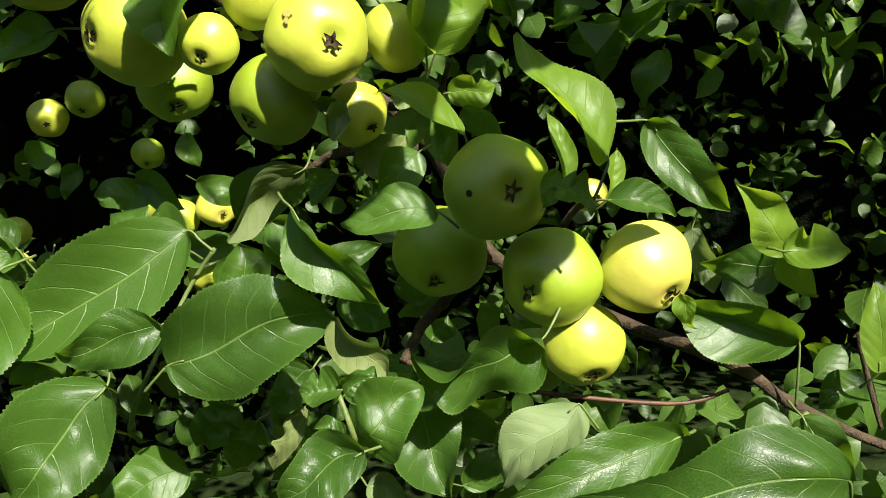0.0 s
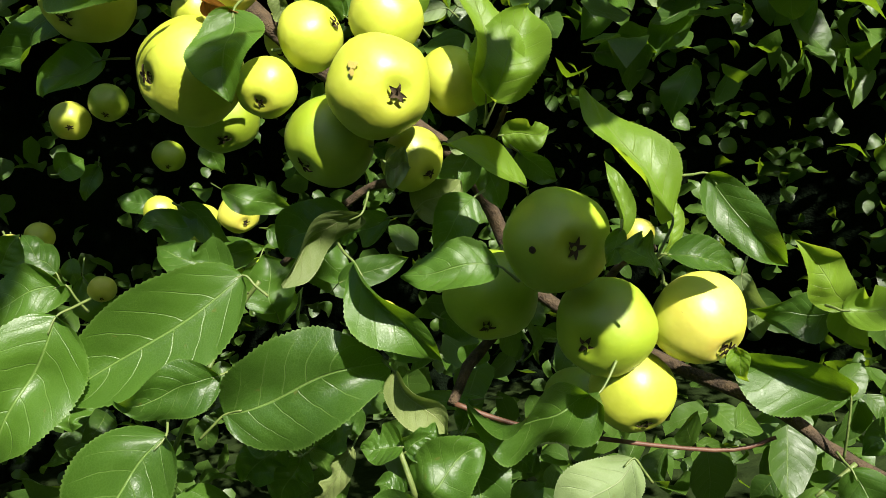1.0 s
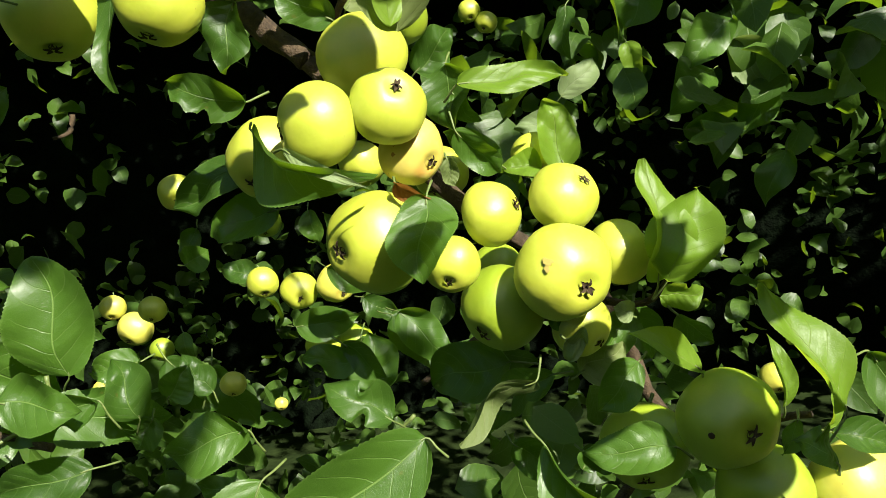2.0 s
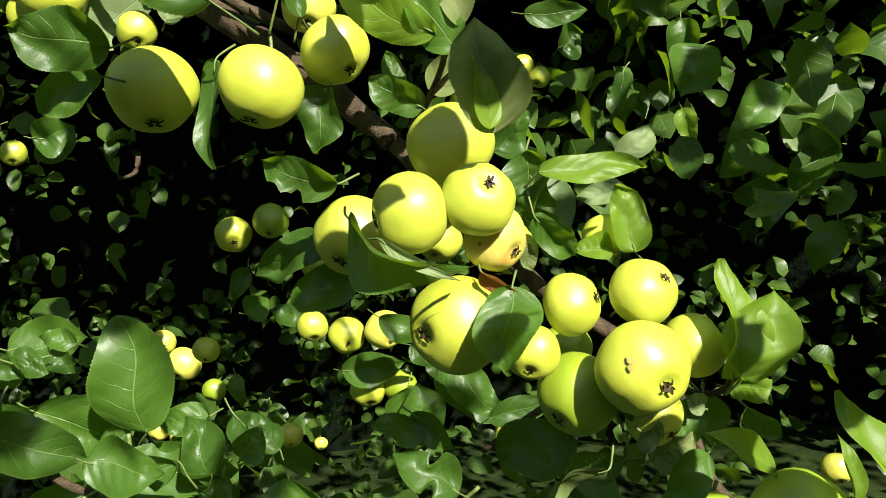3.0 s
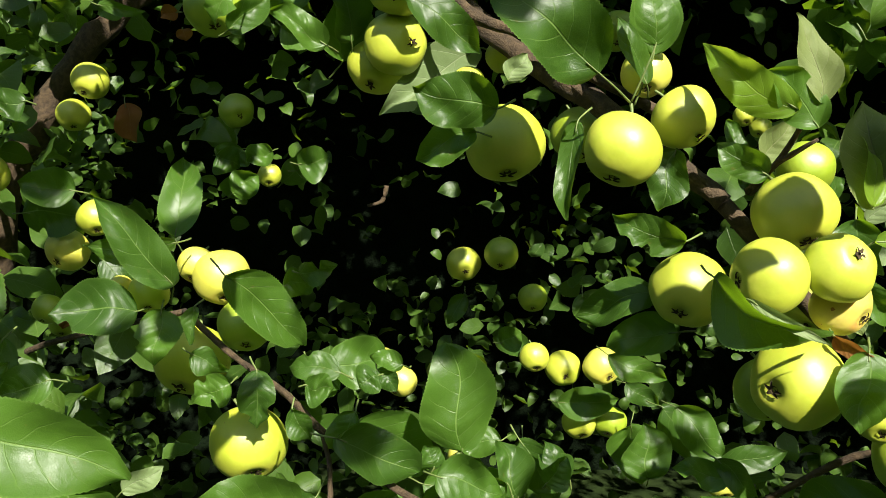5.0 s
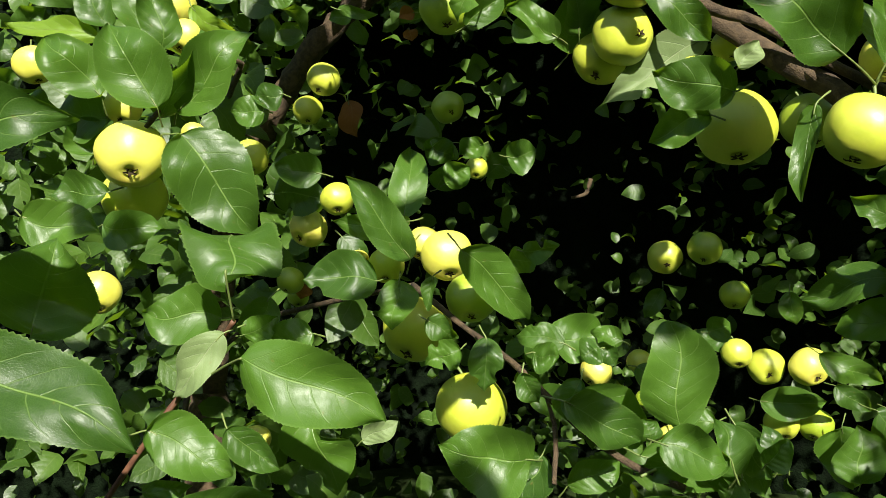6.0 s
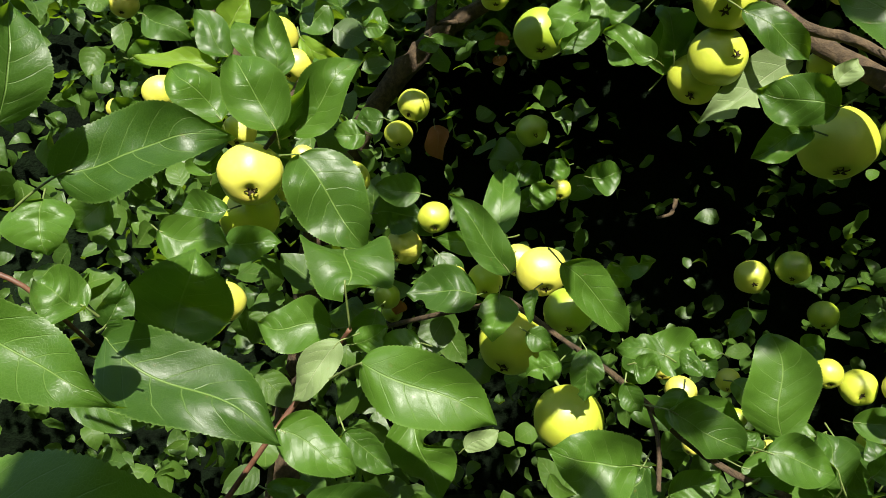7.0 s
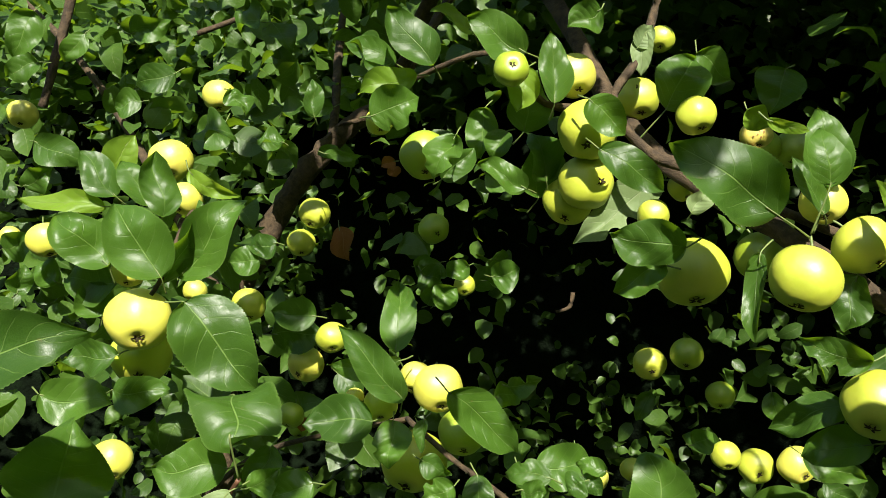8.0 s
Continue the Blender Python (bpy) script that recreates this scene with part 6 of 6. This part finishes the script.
leaf(inner_branch, (-0.3282, 0.9285, 1.5372), (-0.2574, 0.9541, 1.5007), (0.2913, -0.9511, -0.1032), 0.0352, fold=0.15, bow=0.05)
leaf(inner_branch, (-0.3687, 1.0255, 1.6001), (-0.3615, 1.0247, 1.5544), (-0.0784, -0.9969, 0.0066), 0.0309, fold=0.15, bow=0.05)
leaf(inner_branch, (-0.3022, 0.9315, 1.4467), (-0.2891, 0.9305, 1.3704), (-0.0182, -0.9998, 0.0102), 0.0695, fold=0.15, bow=0.05)
leaf(inner_branch, (-0.2637, 0.9487, 1.4663), (-0.1928, 0.9704, 1.3814), (0.1206, -0.9813, -0.1501), 0.0563, fold=0.15, bow=0.05)
leaf(inner_branch, (-0.4024, 0.7317, 1.4841), (-0.3694, 0.7396, 1.4186), (0.1370, -0.9893, -0.0508), 0.0418, fold=0.15, bow=0.05)
leaf(inner_branch, (-1.0353, 0.6155, 2.1065), (-1.0872, 0.5889, 2.0963), (0.4729, -0.8711, -0.1325), 0.0418, fold=0.15, bow=0.05)
leaf(inner_branch, (-1.0486, 0.7226, 2.0564), (-1.0886, 0.7028, 2.0228), (0.5157, -0.8492, -0.1131), 0.0557, fold=0.15, bow=0.05)
leaf(inner_branch, (-1.0071, 0.7450, 2.0231), (-0.9740, 0.7623, 2.0215), (0.4221, -0.8431, -0.3332), 0.0304, fold=0.15, bow=0.05)
leaf(inner_branch, (-0.9835, 0.8670, 2.1314), (-0.9990, 0.8600, 2.0923), (0.4885, -0.8717, -0.0384), 0.0366, fold=0.15, bow=0.05)
leaf(inner_branch, (-0.9636, 0.8786, 2.0843), (-1.0117, 0.8536, 2.0845), (0.4600, -0.8874, -0.0321), 0.0329, fold=0.15, bow=0.05)
leaf(inner_branch, (-0.9616, 0.8815, 2.0162), (-0.9940, 0.8648, 2.0131), (0.4577, -0.8891, 0.0090), 0.0238, fold=0.15, bow=0.05)
leaf(inner_branch, (-1.2839, 0.5956, 2.2424), (-1.3192, 0.5790, 2.1791), (0.6897, -0.6953, -0.2024), 0.0506, fold=0.15, bow=0.05)
leaf(inner_branch, (-1.3708, 0.6644, 2.1968), (-1.4206, 0.6391, 2.1791), (0.5034, -0.8356, -0.2201), 0.0457, fold=0.15, bow=0.05)
leaf(inner_branch, (-1.3857, 0.7674, 2.2679), (-1.4242, 0.7487, 2.2230), (0.6248, -0.7479, -0.2241), 0.0394, fold=0.15, bow=0.05)
leaf(inner_branch, (-1.2396, 0.7316, 2.2291), (-1.1823, 0.7609, 2.2415), (0.4776, -0.7167, -0.5082), 0.0457, fold=0.15, bow=0.05)
leaf(inner_branch, (-1.1562, 0.6658, 2.0962), (-1.1936, 0.6465, 2.0916), (0.4650, -0.8803, -0.0940), 0.0422, fold=0.15, bow=0.05)
leaf(inner_branch, (-1.2117, 0.5261, 2.0321), (-1.1538, 0.5571, 1.9958), (0.4178, -0.9025, -0.1045), 0.0464, fold=0.15, bow=0.05)
leaf(inner_branch, (-1.2305, 0.5179, 1.9727), (-1.1949, 0.5359, 1.9922), (0.5846, -0.6766, -0.4477), 0.0387, fold=0.15, bow=0.05)
leaf(inner_branch, (-1.1678, 0.4402, 1.8844), (-1.1330, 0.4580, 1.8949), (0.5075, -0.7825, -0.3607), 0.0422, fold=0.15, bow=0.05)
leaf(inner_branch, (-0.7517, 0.8832, 1.8142), (-0.7825, 0.8676, 1.8006), (0.3855, -0.9075, 0.1671), 0.0338, fold=0.15, bow=0.05)
leaf(inner_branch, (-0.8148, 0.8505, 1.8121), (-0.7906, 0.8636, 1.7930), (0.3850, -0.9127, -0.1368), 0.0422, fold=0.15, bow=0.05)
leaf(inner_branch, (-0.7238, 0.8982, 1.7948), (-0.6860, 0.9176, 1.8036), (0.4776, -0.8664, -0.1461), 0.0506, fold=0.15, bow=0.05)
leaf(inner_branch, (-0.8009, 0.8592, 1.7606), (-0.7693, 0.8749, 1.7826), (0.5140, -0.8478, -0.1304), 0.0422, fold=0.15, bow=0.05)

# unseen bough: each leaf faces the sun and is placed to cast shade
shade_bough = branch("unseen leafy bough added over the fruit to shade it")
twig(shade_bough, [(-0.60, 0.82, 2.20), (-0.36, 0.64, 2.42), (-0.02, 0.38, 2.44), (0.28, 0.12, 2.25), (0.44, 0.00, 2.05)], 0.008, 0.003, "bark")
leaf(shade_bough, (0.1719, 0.1814, 1.7337), (0.2216, 0.1983, 1.7123), (0.4769, -0.6458, 0.5962), 0.0524, fold=0.05, bow=0.02)
leaf(shade_bough, (0.1349, 0.2288, 1.6880), (0.1799, 0.2614, 1.6873), (0.4769, -0.6458, 0.5962), 0.0491, fold=0.05, bow=0.02)
leaf(shade_bough, (0.1899, 0.2060, 1.6752), (0.2298, 0.2393, 1.6792), (0.4769, -0.6458, 0.5962), 0.0407, fold=0.05, bow=0.02)
leaf(shade_bough, (-0.5783, 0.1637, 2.0383), (-0.5403, 0.1820, 2.0277), (0.4769, -0.6458, 0.5962), 0.0353, fold=0.05, bow=0.02)
leaf(shade_bough, (0.1423, 0.1902, 1.6458), (0.2019, 0.2171, 1.6273), (0.4769, -0.6458, 0.5962), 0.0272, fold=0.05, bow=0.02)
leaf(shade_bough, (0.1856, 0.2040, 1.6752), (0.2322, 0.2421, 1.6792), (0.4769, -0.6458, 0.5962), 0.0402, fold=0.05, bow=0.02)
leaf(shade_bough, (0.1504, 0.2371, 1.7877), (0.1718, 0.2660, 1.8020), (0.4769, -0.6458, 0.5962), 0.0242, fold=0.05, bow=0.02)
leaf(shade_bough, (0.0046, 0.2315, 1.9303), (0.0052, 0.2681, 1.9694), (0.4769, -0.6458, 0.5962), 0.0385, fold=0.05, bow=0.02)
leaf(shade_bough, (0.0315, 0.2372, 1.8198), (0.0039, 0.2099, 1.8123), (0.4769, -0.6458, 0.5962), 0.0231, fold=0.05, bow=0.02)
leaf(shade_bough, (0.1543, 0.2335, 1.7889), (0.1640, 0.2611, 1.8111), (0.4769, -0.6458, 0.5962), 0.0217, fold=0.05, bow=0.02)
leaf(shade_bough, (-0.0820, 0.2521, 1.8948), (-0.0473, 0.2560, 1.8713), (0.4769, -0.6458, 0.5962), 0.0246, fold=0.05, bow=0.02)
leaf(shade_bough, (-0.0752, 0.2650, 2.0149), (-0.0497, 0.2686, 1.9984), (0.4769, -0.6458, 0.5962), 0.0229, fold=0.05, bow=0.02)
leaf(shade_bough, (-0.3980, 0.1368, 2.0102), (-0.3378, 0.1483, 1.9745), (0.4769, -0.6458, 0.5962), 0.0561, fold=0.05, bow=0.02)
leaf(shade_bough, (-0.3323, 0.0652, 1.9319), (-0.2889, 0.1164, 1.9526), (0.4769, -0.6458, 0.5962), 0.0216, fold=0.05, bow=0.02)
leaf(shade_bough, (-0.1867, 0.5595, 2.0590), (-0.1438, 0.5625, 2.0279), (0.4769, -0.6458, 0.5962), 0.0455, fold=0.05, bow=0.02)
leaf(shade_bough, (-0.2233, 0.5288, 2.0560), (-0.2035, 0.5612, 2.0753), (0.4769, -0.6458, 0.5962), 0.0284, fold=0.05, bow=0.02)
leaf(shade_bough, (-0.6121, 0.5992, 2.1958), (-0.5690, 0.6290, 2.1936), (0.4769, -0.6458, 0.5962), 0.0350, fold=0.05, bow=0.02)
leaf(shade_bough, (-0.7561, 0.4775, 2.1855), (-0.7142, 0.5109, 2.1881), (0.4769, -0.6458, 0.5962), 0.0179, fold=0.05, bow=0.02)
leaf(shade_bough, (-0.7401, 0.4332, 2.1943), (-0.7027, 0.4454, 2.1777), (0.4769, -0.6458, 0.5962), 0.0263, fold=0.05, bow=0.02)
leaf(shade_bough, (-0.1342, 0.6216, 2.0051), (-0.0943, 0.6243, 1.9761), (0.4769, -0.6458, 0.5962), 0.0419, fold=0.05, bow=0.02)
leaf(shade_bough, (-0.3748, -0.3097, 1.8754), (-0.3200, -0.2737, 1.8705), (0.4769, -0.6458, 0.5962), 0.0156, fold=0.05, bow=0.02)

# unseen leaves added to dapple shade, clear of the sun's way to lit fruit
lit_fruit = [a.matrix_world.translation.copy() for a in apples if a["label"] != APPLE_WORDS[0]]


shady = [Vector(c) for c in ((0.23, 1.01, 1.39), (0.28, 1.01, 1.34), (0.35, 1.24, 1.45), (0.16, 1.20, 1.32), (-0.83, 0.95, 1.92), (-0.79, 1.16, 1.88), (0.05, 0.88, 1.39), (-0.59, 1.19, 1.63), (-0.78, 0.98, 1.80), (-0.66, 1.02, 1.66), (-1.15, 1.07, 2.02), (0.13, 1.10, 1.40))]

sunny = [Vector(c) for c in ((0.09, 0.31, 1.39), (0.07, 0.33, 1.39), (0.02, 0.43, 1.37), (-0.20, 0.44, 1.49), (-0.69, 0.13, 1.65), (-0.69, 0.04, 1.68), (-0.55, 0.47, 1.67), (-0.62, 0.50, 2.02), (-0.50, 0.52, 2.00), (-0.40, 0.58, 1.98))]


def off_ray(p, c):
    away = p - c
    return (away - away.dot(SUN_WAY) * SUN_WAY).length


def dapple(p):
    p = Vector(p)
    if min(off_ray(p, c) for c in lit_fruit) < 0.055 or min(off_ray(p, c) for c in sunny) < 0.10:
        return False
    return min(off_ray(p, c) for c in shady) < 0.15 or noise.noise(p * 6.0) > 0.38


foliage("bough_foliage", "unseen leaves added overhead to dapple the tree with shade", 3000, (-0.75, -0.75, 2.22), (1.00, 0.50, 2.60), (0.055, 0.09), 31, face=(0.48, -0.65, 0.60), spread=0.4, keep=dapple)
